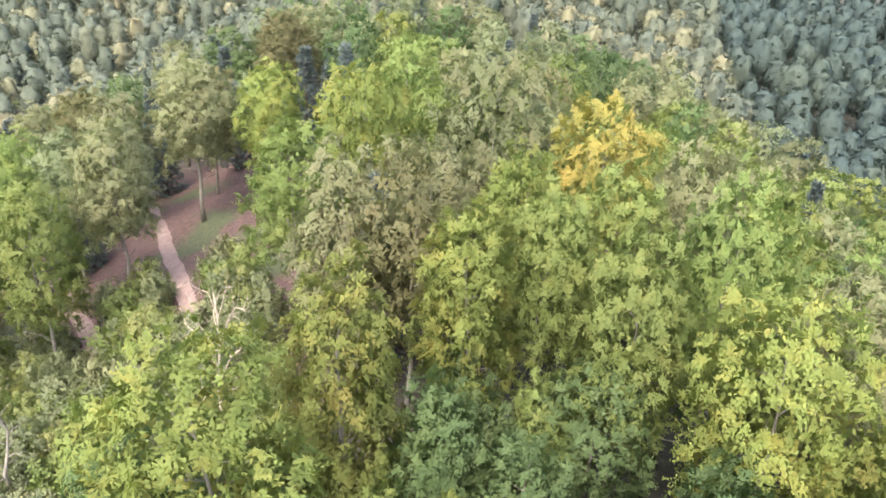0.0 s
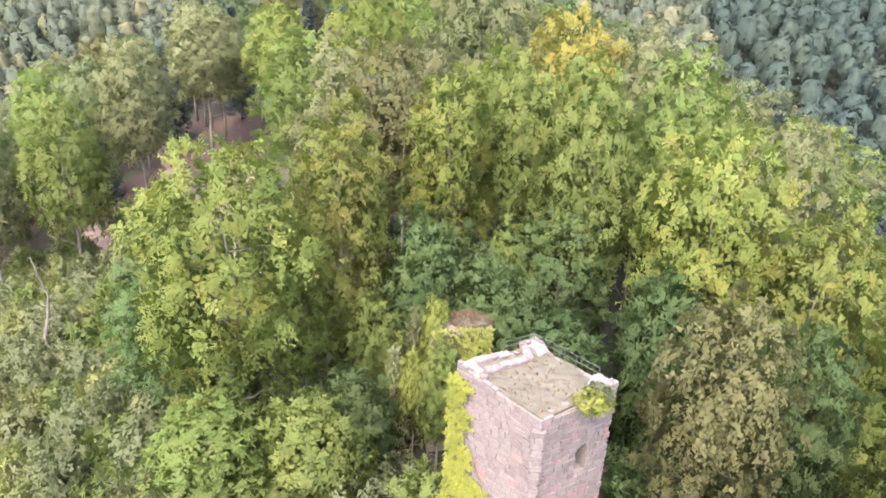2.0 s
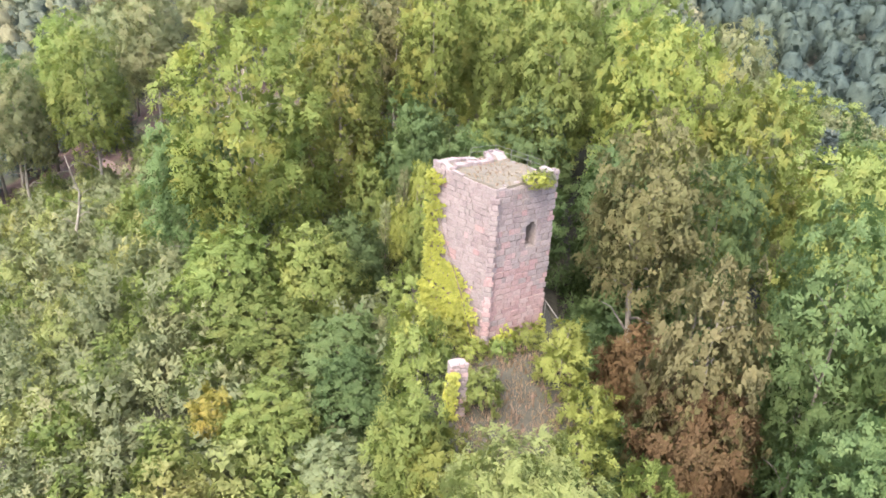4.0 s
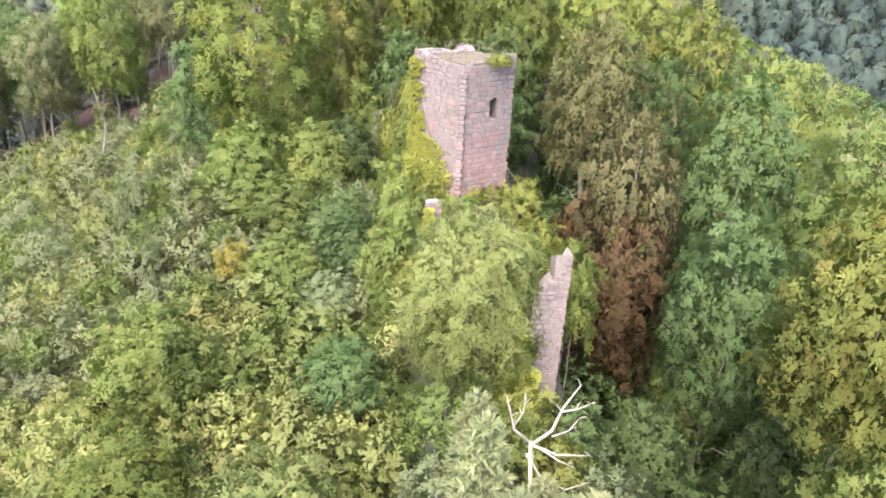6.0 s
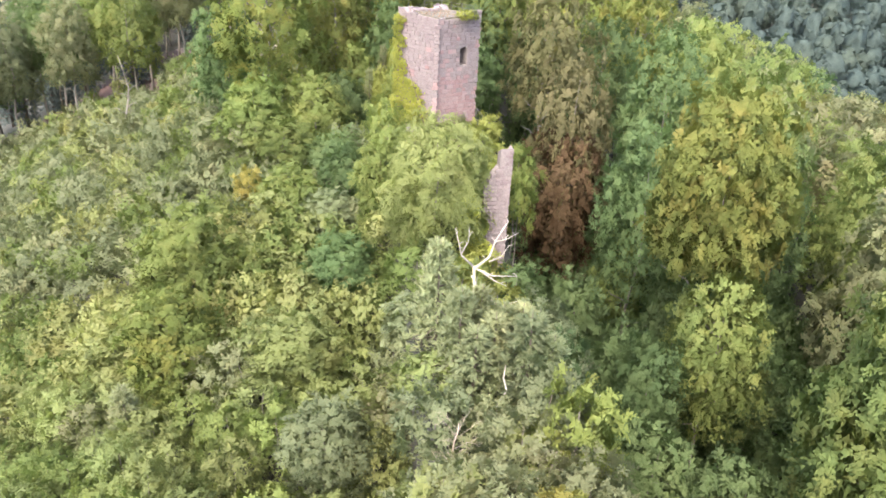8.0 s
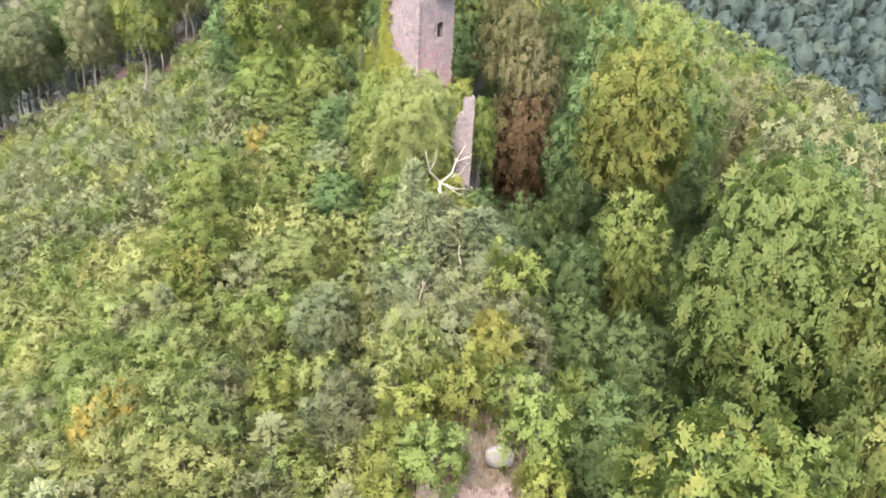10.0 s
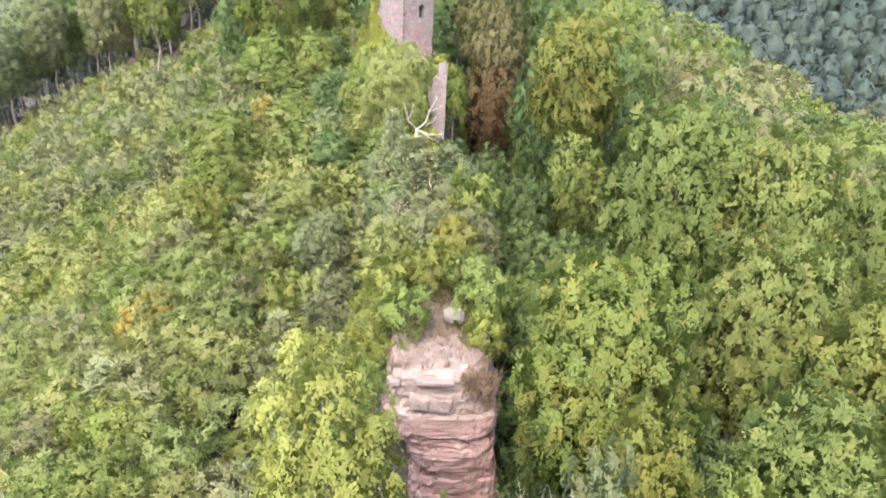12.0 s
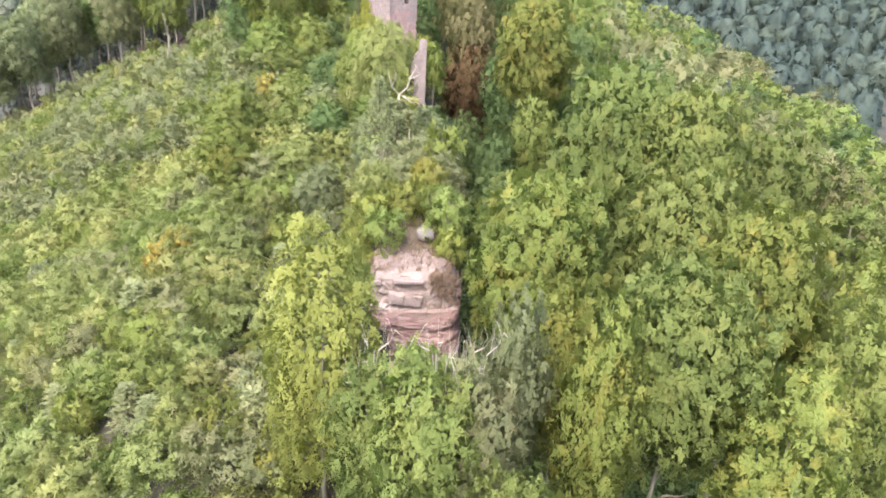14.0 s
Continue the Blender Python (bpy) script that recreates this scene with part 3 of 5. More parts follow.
TREE_WORDS = {
    "beech": ("beech_tree", "tree"), "tall": ("beech_tree", "tree"), "drooping": ("hornbeam_tree", "tree"), "chestnut": ("chestnut_tree", "tree"), "high_chestnut": ("chestnut_tree", "tree"),
    "round": ("broadleaf_tree", "tree"), "dome": ("beech_tree", "tree"), "mid": ("forest_tree", "tree"), "willow": ("willow_bush", "bush"), "bush": ("bush", "bush"),
    "scrub": ("young_tree", "young tree"), "pine": ("pine_tree", "tree"), "spruce": ("spruce_tree", "tree"),
}
HUE_WORDS = {
    "beech": "mid-green leaves", "bright": "yellow-green leaves", "deep": "deep green leaves", "muted": "dull olive leaves", "blue": "bluish green leaves",
    "chestnut": "olive-brown autumn leaves", "amber": "orange-tinged leaves", "summer": "fresh green leaves", "hazy": "haze-dulled green leaves", "highland": "olive leaves", "rust": "rusty brown withered leaves", "pale": "pale green narrow leaves", "gold": "golden yellow leaves",
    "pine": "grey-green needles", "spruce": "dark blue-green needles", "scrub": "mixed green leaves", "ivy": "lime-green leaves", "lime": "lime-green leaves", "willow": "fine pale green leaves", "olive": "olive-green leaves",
}
pick = random.Random(7)


def plant(kind, x, y, top, radius, hue, where="on the hillside", foot=None, group="", bark=None, turn=None, lean=(0, 0)):
    """One tree, rooted in the ground (or at foot) and reaching up to the height top."""
    var = KIND[kind][pick.randrange(len(KIND[kind]))]
    z = gz(x, y) - 0.15 if foot is None else foot
    name, cat = TREE_WORDS[kind]
    m = Matrix.LocRotScale((x, y, z), Euler((radians(lean[0]), radians(lean[1]), pick.uniform(0, 6.28) if turn is None else turn)), (radius / var[3], radius / var[3], (top - z) / var[2]))
    size = "tall" if top - z > 13 else "low" if top - z < 5 else "slender" if radius < 2.5 else "broad"
    t = thing(name, m, f"{size} {name.replace('_', ' ')} with {HUE_WORDS[hue]} {where}", cat, group)
    crown = mesh_part("crown", var[0], t, mat=LEAF[hue])
    sx, sz = radius / var[3], (top - z) / var[2]
    if sz > 1.45 * sx and hue != "rust" and kind not in ("drooping", "chestnut", "high_chestnut", "pine", "spruce"):
        # a tall tree keeps its crown's proportions and carries it on a longer stem
        k = max(1.45 * sx / sz, 0.62)
        crown.matrix_basis = Matrix.LocRotScale((0, 0, var[2] * (1 - k)), Euler((0, 0, 0)), (1, 1, k))
    mesh_part("trunk", var[1], t, mat=bark)
    return t


def plant_bare(kind, x, y, top, radius, mat, label, foot=None, turn=0.0, name="dead_tree", lean=(0, 0)):
    me, h, r = BARE[kind]
    z = gz(x, y) - 0.1 if foot is None else foot
    m = Matrix.LocRotScale((x, y, z), Euler((radians(lean[0]), radians(lean[1]), turn)), (radius / r, radius / r, (top - z) / h))
    t = thing(name, m, label, "dead tree" if name == "dead_tree" else "bush")
    mesh_part("trunk", me, t, mat=mat)
    return t


# trees behind the tower
BACK = "behind the tower"
for kind, x, y, top, r, hue in (
    ("beech", -12.7, 34, 2.0, 7.0, "bright"), ("drooping", -5.7, 43, 2.6, 4.9, "bright"), ("tall", 3.2, 50, 4.3, 4.4, "bright"), ("tall", 9.6, 53, 4.8, 4.0, "beech"),
    ("beech", 24.7, 42, 1.8, 6.4, "bright"), ("beech", 15.8, 48, 2.9, 4.8, "beech"), ("beech", 24.8, 54, 5.4, 5.2, "beech"), ("round", 1.3, 42, -6.2, 3.8, "deep"),
    ("beech", 13.5, 46, -7.0, 5.0, "deep"), ("drooping", -7.6, 62, 4.5, 5.2, "muted"), ("beech", 0.3, 66, 3.4, 5.5, "muted"), ("tall", -23.7, 108, 2.1, 4.8, "bright"),
    ("beech", -7.9, 87, 6.6, 5.5, "bright"), ("beech", 7.4, 85, 10.0, 7.0, "muted"), ("beech", 18.0, 75, 6.2, 6.2, "amber"), ("tall", 8.9, 64, 4.6, 4.2, "bright"),
    ("tall", -41.5, 92, -2.4, 5.4, "muted"), ("tall", -37.7, 115, 0.3, 6.5, "muted"), ("beech", -47, 80, -8.0, 6.0, "beech"), ("round", 7.5, 40, -8.5, 4.0, "deep"),
    ("beech", 33.0, 48, 1.0, 5.5, "muted"), ("round", 20.5, 36, -7.5, 4.5, "deep"), ("beech", 31.5, 36, -2.5, 5.5, "bright"), ("beech", 37.0, 26, -6.0, 6.0, "beech"),
    ("round", -3.6, 31, -13.5, 3.2, "deep"), ("round", -6.0, 27, -13.0, 4.0, "beech"), ("round", -13.0, 27, -13.5, 4.5, "beech"), ("beech", -18.5, 37, -7.0, 4.5, "deep"),
    ("beech", 17.0, 62, 4.0, 5.0, "beech"), ("beech", 26.0, 66, 5.0, 5.5, "muted"), ("tall", -14.5, 74, 3.0, 5.0, "beech"), ("beech", 12.0, 34, -10.5, 3.8, "deep"), ("round", 5.0, 44.5, -8.5, 3.6, "deep"), ("round", 9.6, 46.5, -7.8, 3.8, "beech"), ("round", 2.8, 47.5, -7.0, 3.4, "deep"), ("round", -2.4, 39.5, -11.5, 3.0, "beech"),
):
    plant(kind, x, y, top, r * 0.94, hue, BACK, group="trees behind the tower")
plant_bare("twiggy", -17.9, 55, -3.5, 4.0, TWIG, "Half-bare brown twiggy young tree beside the track")

# chestnuts and tall trees beside the ruin
SIDE = "beside the ruin"
for kind, x, y, top, r, hue in (
    ("high_chestnut", 18.9, 21.5, -1.2, 6.2, "olive"), ("chestnut", 19.9, 8.5, -5.3, 5.6, "chestnut"), ("round", 19.0, 6.0, -12.6, 4.8, "rust"), ("round", 18.6, 17.5, -15.5, 3.8, "rust"),
    ("dome", 25.2, -13.5, -4.6, 5.2, "bright"), ("round", 25.6, -16.5, -14.0, 4.4, "beech"), ("round", 21.4, -17.5, -19.0, 3.4, "deep"), ("beech", 28.8, 12, -4.7, 6.5, "deep"), ("beech", 34.3, 4, -5.6, 6.2, "beech"), ("beech", 24.5, -1, -10.5, 5.0, "deep"),
    ("dome", 31.4, -29.2, -9.2, 7.2, "summer"), ("dome", 38.2, -33, -10.2, 6.6, "summer"), ("dome", 34.2, -42, -15.0, 6.4, "summer"), ("dome", 47.0, -29, -15.2, 7.0, "summer"), ("dome", 21.5, -49.2, -13.4, 6.2, "bright"), ("round", 19.6, -48.0, -21.8, 3.6, "deep"),
    ("round", 22.5, -56.5, -17.4, 4.0, "bright"), ("dome", 38.4, -50, -15.0, 6.0, "bright"), ("round", 18.6, -61.2, -15.9, 3.0, "blue"), ("round", 23.7, -63.2, -15.2, 3.6, "bright"),
    ("dome", 28.8, -60.4, -14.7, 6.0, "beech"), ("dome", 41.6, -12, -10.5, 7.4, "muted"), ("beech", 36.5, -22, -10.0, 6.0, "deep"), ("beech", 40.0, 14, -8.5, 6.5, "muted"),
    ("beech", 46.0, 1, -12.0, 6.5, "beech"), ("round", 20.8, -33, -22.0, 4.0, "deep"), ("round", 21.0, -22, -22.0, 4.2, "deep"), ("round", 21.5, -42, -22.5, 3.6, "deep"),
    ("beech", 44.0, -56, -19.0, 6.0, "beech"), ("beech", 34.0, -66, -18.0, 5.2, "bright"), ("round", 28.5, -74, -19.5, 4.4, "beech"),
    ("beech", 53.0, -42, -22.0, 6.5, "bright"), ("beech", 55.0, -12, -17.5, 7.0, "muted"), ("round", 17.8, -69, -22.5, 3.6, "beech"), ("round", 17.2, -58, -24.5, 3.2, "deep"),
    ("round", 28.0, -48, -23.0, 4.2, "deep"), ("beech", 31.5, -5, -9.5, 5.2, "deep"), ("beech", 25.5, 25, -5.5, 5.0, "deep"), ("round", 18.2, -8, -19.0, 3.4, "deep"), ("round", 22.0, 7.5, -19.5, 3.4, "deep"), ("round", 24.4, 2.0, -20.0, 3.6, "beech"), ("round", 27.2, -5.5, -21.0, 3.6, "deep"), ("round", 30.0, -12.0, -21.5, 4.2, "deep"), ("round", 20.6, -13.5, -20.5, 3.2, "deep"), ("round", 19.8, -27.5, -24.5, 3.0, "beech"), ("round", 24.5, -26, -21.0, 3.6, "deep"), ("round", 26.5, -36, -21.5, 3.6, "deep"),
):
    plant(kind, x, y, top, r * (0.80 if kind == "dome" else 0.72), hue, SIDE, group="trees on the slope beside the ruin", bark=None)

# trees on the open left slope and in front of the rock
OPEN = "above the scrub"
for kind, x, y, top, r, hue in (
    ("drooping", 5.8, -55.5, -14.2, 4.1, "lime"), ("round", -12.8, 0, -18.3, 4.0, "beech"), ("round", -11.8, -9.5, -20.9, 3.6, "bright"), ("round", -6.5, 14, -19.5, 3.8, "beech"),
    ("round", -3.0, 20, -17.5, 3.8, "deep"), ("round", -9.0, 22, -16.8, 4.5, "beech"), ("round", -1.8, 8.5, -20.0, 2.8, "blue"), ("round", 0.0, 0.0, -20.5, 3.0, "deep"),
    ("bush", -13.1, -26, -28.2, 1.9, "gold"), ("bush", -15.0, -27, -29.6, 1.6, "gold"), ("round", -2.0, -11, -22.0, 3.2, "scrub"), ("round", 1.0, -20, -22.5, 3.0, "blue"),
    ("round", 3.5, -29, -24.0, 2.8, "blue"), ("round", -1.0, 15, -17.2, 3.0, "deep"), ("bush", -11.0, 14, -20.0, 1.5, "amber"), ("bush", -6.0, -38, -30.5, 1.0, "gold"),
):
    plant(kind, x, y, top, r, hue, OPEN)

# ---------------------------------------------------------------- the ruin
def stone_block(seed):
    """A hewn block with worn, bevelled edges, one unit across."""
    rng = random.Random(seed)
    bm = bmesh.new()
    bmesh.ops.create_cube(bm, size=1.0)
    for v in bm.verts:
        v.co += Vector([rng.uniform(-0.05, 0.05) for _ in range(3)])
    bmesh.ops.bevel(bm, geom=bm.edges[:], offset=0.07, segments=1, affect="EDGES", profile=0.5)
    me = bpy.data.meshes.new("stone")
    bm.to_mesh(me)
    bm.free()
    me.materials.append(STONE)
    return me


BLOCKS = [stone_block(300 + i) for i in range(8)]


def block_arrays(i):
    me = BLOCKS[i]
    return np.array([v.co[:] for v in me.vertices]), [list(p.vertices) for p in me.polygons]


BLOCK_DATA = [block_arrays(i) for i in range(8)]


def hexa(bm, s0, s1, d0, d1, z0, z1a, z1b, frame_m):
    """A piece of wall core between s0 and s1, d0 deep to d1, with a sloping top."""
    c = [(s0, d0, z0), (s1, d0, z0), (s1, d1, z0), (s0, d1, z0), (s0, d0, z1a), (s1, d0, z1b), (s1, d1, z1b), (s0, d1, z1a)]
    v = [bm.verts.new(frame_m @ Vector(p)) for p in c]
    for f in ((3, 2, 1, 0), (4, 5, 6, 7), (0, 1, 5, 4), (1, 2, 6, 5), (2, 3, 7, 6), (3, 0, 4, 7)):
        bm.faces.new([v[i] for i in f])


def masonry(parent, p0, p1, z0, top, thick, course, length, pick_mat, seed, opening=None, separate=True, from_z=None, trim=(0.0, 0.0), cut=(-0.05, -0.05)):
    """A wall from p0 to p1 (seen with p0 on the left): a mortar core and coursed, uneven facing blocks."""
    rng = random.Random(seed)
    a, b = Vector((*p0, 0)), Vector((*p1, 0))
    ex = (b - a).normalized()
    ey = Vector((-ex.y, ex.x, 0))          # into the wall
    fm = Matrix.Translation(a) @ Matrix((ex, ey, Vector((0, 0, 1)))).transposed().to_4x4()
    total = (b - a).length
    bm = bmesh.new()
    n = max(3, int(total / 0.42))
    lo_, hi_ = trim[0], total - trim[1]
    cuts = sorted(set([lo_ + (hi_ - lo_) * i / n for i in range(n + 1)] + ([opening[0], opening[1]] if opening else [])))
    cuts = [c for i, c in enumerate(cuts) if i == 0 or c - cuts[i - 1] > 1e-4]
    for s0, s1 in zip(cuts, cuts[1:]):
        ta, tb = top(s0 / total) - 0.05, top(s1 / total) - 0.05
        mid = (s0 + s1) / 2
        if opening and opening[0] < mid < opening[1]:
            hexa(bm, s0, s1, 0.06, thick, z0, opening[2], opening[2], fm)
            w = abs(mid - (opening[0] + opening[1]) / 2) / ((opening[1] - opening[0]) / 2)
            arch = opening[3] - 0.32 * w * w
            c = [(s0, 0.06, arch), (s1, 0.06, arch), (s1, thick, arch), (s0, thick, arch), (s0, 0.06, ta), (s1, 0.06, tb), (s1, thick, tb), (s0, thick, ta)]
            v = [bm.verts.new(fm @ Vector(p)) for p in c]
            for f in ((3, 2, 1, 0), (4, 5, 6, 7), (0, 1, 5, 4), (1, 2, 6, 5), (2, 3, 7, 6), (3, 0, 4, 7)):
                bm.faces.new([v[i] for i in f])
        else:
            hexa(bm, s0, s1, 0.06, thick, z0, ta, tb, fm)
    bmesh.ops.remove_doubles(bm, verts=bm.verts[:], dist=0.001)
    wall = part("wall", bm, MORTAR, parent)
    joined_v, joined_f, count = [], [], 0
    z = from_z if from_z is not None else z0
    row = 0
    while z < max(top(i / 20) for i in range(21)):
        h = course * rng.uniform(0.85, 1.15)
        s = -0.04 - rng.uniform(0, length * 0.5)
        while s < total:
            ln = length * rng.uniform(0.6, 1.45)
            s0, s1 = max(s, cut[0]), min(s + ln, total - cut[1])
            s = s + ln
            if s1 - s0 < 0.14:
                continue
            mid = (s0 + s1) / 2
            zt = min(z + h, top(min(max(mid / total, 0), 1)) + rng.uniform(-0.06, 0.10))
            if zt - z < 0.12:
                continue
            spans = [(s0, s1)]
            if opening and zt > opening[2] + 0.04 and z < opening[3] - 0.10:
                spans = []
                if s0 < opening[0] - 0.1:
                    spans.append((s0, min(s1, opening[0])))
                if s1 > opening[1] + 0.1:
                    spans.append((max(s0, opening[1]), s1))
            for q0, q1 in spans:
                if q1 - q0 < 0.1:
                    continue
                proud = rng.uniform(-0.02, 0.05)
                depth = 0.26
                m = fm @ Matrix.LocRotScale(((q0 + q1) / 2, depth / 2 - proud, (z + zt) / 2), Euler((rng.uniform(-0.02, 0.02), rng.uniform(-0.015, 0.015), rng.uniform(-0.02, 0.02))), (q1 - q0 - 0.035, depth, zt - z - 0.035))
                k = rng.randrange(8)
                if separate and count < 300:
                    ob = new("stone", BLOCKS[k])
                    ob.parent = wall
                    ob.matrix_basis = m
                    ob.material_slots[0].link = "OBJECT"
                    ob.material_slots[0].material = pick_mat(mid / total, z, rng)
                    count += 1
                else:
                    vv, ff = BLOCK_DATA[k]
                    mm = np.array(m)
                    joined_f += [[i + sum(len(q) for q in joined_v) for i in f] for f in ff]
                    joined_v.append(vv @ mm[:3, :3].T + mm[:3, 3])
        z += h
        row += 1
    if joined_v:
        ob = new("stonework", raw_mesh("stonework", np.concatenate(joined_v), joined_f, STONE))
        ob.parent = wall
        tagged(ob, kind="stuff")
    return wall


def pale(s, z, rng):
    return PINK if rng.random() < 0.05 + (0.25 if z < -13 else 0) else STONE


def pink_below(s, z, rng):
    t = min(1, max(0, (-9.8 + 1.2 * math.sin(s * 5) - z) / 2.2))
    return PINK if rng.random() < 0.10 + 0.82 * t else STONE


LEFT, FRONT, RIGHT, REAR = (3.40, 18.80), (7.30, 14.50), (11.42, 17.15), (7.70, 21.30)
tower = thing("tower", Matrix.Identity(4), "Ruined square tower of pale and pink sandstone blocks", "tower")


def top_left_face(s):
    return -4.42 if s < 0.10 else -4.66 - 0.22 * s + 0.03 * math.sin(17 * s)


def top_front_face(s):
    return -4.9 + 0.12 * s + 0.03 * math.sin(19 * s) if s < 0.82 else -4.22


def top_rear_face(s):
    return -4.25 if s < 0.12 else -4.78 if s < 0.85 else -4.35


def top_back_face(s):
    return -4.32 if s < 0.16 else -4.72 - 0.15 * math.sin(3 * s) if s < 0.88 else -4.5


masonry(tower, LEFT, FRONT, -17.5, top_left_face, 1.1, 0.39, 0.58, pale, 1, from_z=-16.2, trim=(0.28, 0))
masonry(tower, FRONT, RIGHT, -17.5, top_front_face, 1.1, 0.39, 0.52, pink_below, 2, opening=(2.68, 3.52, -9.30, -7.52), from_z=-16.2, trim=(0, 0.24))
masonry(tower, RIGHT, REAR, -17.5, top_rear_face, 0.9, 0.36, 0.60, pale, 3, separate=False, from_z=-16.2, trim=(0.24, 0), cut=(0.26, -0.05))
masonry(tower, REAR, LEFT, -17.5, top_back_face, 0.9, 0.36, 0.60, pale, 4, separate=False, from_z=-16.2, trim=(0, 0.28), cut=(-0.05, 0.30))

# quoins of the front corner, and the sill below the opening
rq = random.Random(5)
zq, kq = -16.2, 0
while zq < -5.6:
    hq = rq.uniform(0.32, 0.40)
    lo = 0.62 if kq % 2 else 0.44
    m = Matrix.Translation((FRONT[0], FRONT[1] + 0.20, zq + hq / 2)) @ Euler((0, 0, radians(-7 + rq.uniform(-2, 2)))).to_matrix().to_4x4() @ Matrix.Diagonal((lo, 0.62, hq - 0.03, 1))
    ob = new("quoin", BLOCKS[kq % 8])
    ob.parent = tower
    ob.matrix_basis = m
    ob.material_slots[0].link = "OBJECT"
    ob.material_slots[0].material = PINK if zq < -10.5 and rq.random() < 0.6 else STONE
    zq += hq
    kq += 1

# earth and turf on the tower's top, with the rubble of an inner stair
bm = bmesh.new()
cx, cy = 7.45, 17.95
ring = []
for k, (px_, py_) in enumerate((LEFT, FRONT, RIGHT, REAR)):
    ring.append((cx + (px_ - cx) * 0.955, cy + (py_ - cy) * 0.955))
N = 14
grid = {}
for i in range(N + 1):
    for j in range(N + 1):
        u, w = i / N, j / N
        x = (1 - u) * (1 - w) * ring[0][0] + u * (1 - w) * ring[1][0] + u * w * ring[2][0] + (1 - u) * w * ring[3][0]
        y = (1 - u) * (1 - w) * ring[0][1] + u * (1 - w) * ring[1][1] + u * w * ring[2][1] + (1 - u) * w * ring[3][1]
        z = -4.74 + 0.10 * noise.noise((x * 0.7, y * 0.7, 0)) + 0.10 * noise.noise((x * 2.3, y * 2.3, 3)) + 0.2 * max(0, w - 0.7) * (1 - u)
        grid[i, j] = bm.verts.new((x, y, z))
for i in range(N):
    for j in range(N):
        bm.faces.new((grid[i, j], grid[i + 1, j], grid[i + 1, j + 1], grid[i, j + 1]))
low = bmesh.ops.extrude_face_region(bm, geom=bm.faces[:])
bmesh.ops.translate(bm, verts=[g for g in low["geom"] if isinstance(g, bmesh.types.BMVert)], vec=(0, 0, -0.5))
bmesh.ops.recalc_face_normals(bm, faces=bm.faces[:])
part("turf_top", bm, TURF, tower, "dry grassy earth fill")

rr = random.Random(11)


def loose(parent, x, y, z, sx, sy, sz, yaw, mat, name="rubble"):
    ob = new(name, BLOCKS[rr.randrange(8)])
    ob.parent = parent
    ob.matrix_basis = Matrix.LocRotScale((x, y, z), Euler((rr.uniform(-0.12, 0.12), rr.uniform(-0.12, 0.12), yaw)), (sx, sy, sz))
    ob.material_slots[0].link = "OBJECT"
    ob.material_slots[0].material = mat
    return ob


# inner walls of the stair shaft at the rear corner
for k in range(9):
    t = k / 8
    loose(tower, 5.0 + 2.1 * t, 18.3 + 1.25 * t, -4.78 + 0.06 * rr.uniform(-1, 1), 0.42, 0.45, 0.55, 0.54, STONE)
for k in range(6):
    t = k / 5
    loose(tower, 7.2 - 0.1 * t, 19.6 + 0.9 * t, -4.72, 0.45, 0.4, 0.55, 1.6, STONE)
for k in range(5):
    loose(tower, 4.6 + 0.35 * k, 19.1 + 0.22 * k, -4.62 - 0.04 * k, 0.5, 0.45, 0.35, 0.5 + rr.uniform(-0.3, 0.3), STONE)
for s in range(16):
    edge = rr.choice(((LEFT, FRONT), (FRONT, RIGHT), (RIGHT, REAR), (REAR, LEFT)))
    t = rr.uniform(0.08, 0.78)
    x, y = edge[0][0] + (edge[1][0] - edge[0][0]) * t, edge[0][1] + (edge[1][1] - edge[0][1]) * t
    x, y = x + (cx - x) * 0.13, y + (cy - y) * 0.13
    z = (top_left_face if edge[0] == LEFT else top_front_face if edge[0] == FRONT else top_rear_face if edge[0] == RIGHT else top_back_face)(t)
    loose(tower, x, y, z + 0.05, rr.uniform(0.2, 0.4), rr.uniform(0.2, 0.35), rr.uniform(0.12, 0.2), rr.uniform(0, 3), STONE)

# railing along the rear edges of the tower's top
railing = thing("railing", Matrix.Identity(4), "thin grey metal railing along the tower's rear edge", "railing")
rail_pts = [(5.9, 20.0), (7.62, 21.0), (8.6, 20.0), (9.6, 18.95), (10.6, 17.9)]
for k, (x, y) in enumerate(rail_pts):
    zb = -4.3 if k == 1 else -4.7
    v, f = tube([(x, y, zb - 0.3), (x, y, -3.95)], [0.022, 0.022], 6)
    mesh_part("post", raw_mesh("post", v, f, IRON), railing)
for zr in (-3.95, -4.28):
    for p, q in zip(rail_pts, rail_pts[1:]):
        v, f = tube([(*p, zr), (*q, zr)], [0.016, 0.016], 6)
        mesh_part("rail", raw_mesh("rail", v, f, IRON), railing)
handrail = thing("handrail", Matrix.Identity(4), "short metal handrail beside the tower's foot", "railing")
v, f = tube([(11.5, 17.0, -13.6), (12.3, 16.0, -14.4), (13.2, 15.0, -15.2)], [0.035, 0.035, 0.035], 6)
mesh_part("rail", raw_mesh("rail", v, f, IRON), handrail)
for x, y, z in ((11.55, 16.95, -13.65), (13.15, 15.05, -15.15)):
    v, f = tube([(x, y, gz(x, y) - 0.2), (x, y, z)], [0.03, 0.03], 6)
    mesh_part("post", raw_mesh("post", v, f, IRON), handrail)

# the standing splinter of curtain wall and the small stub beside the willow
shard = thing("wall_shard", Matrix.Identity(4), "tall jagged splinter of pale masonry wall on the ridge", "wall ruin")


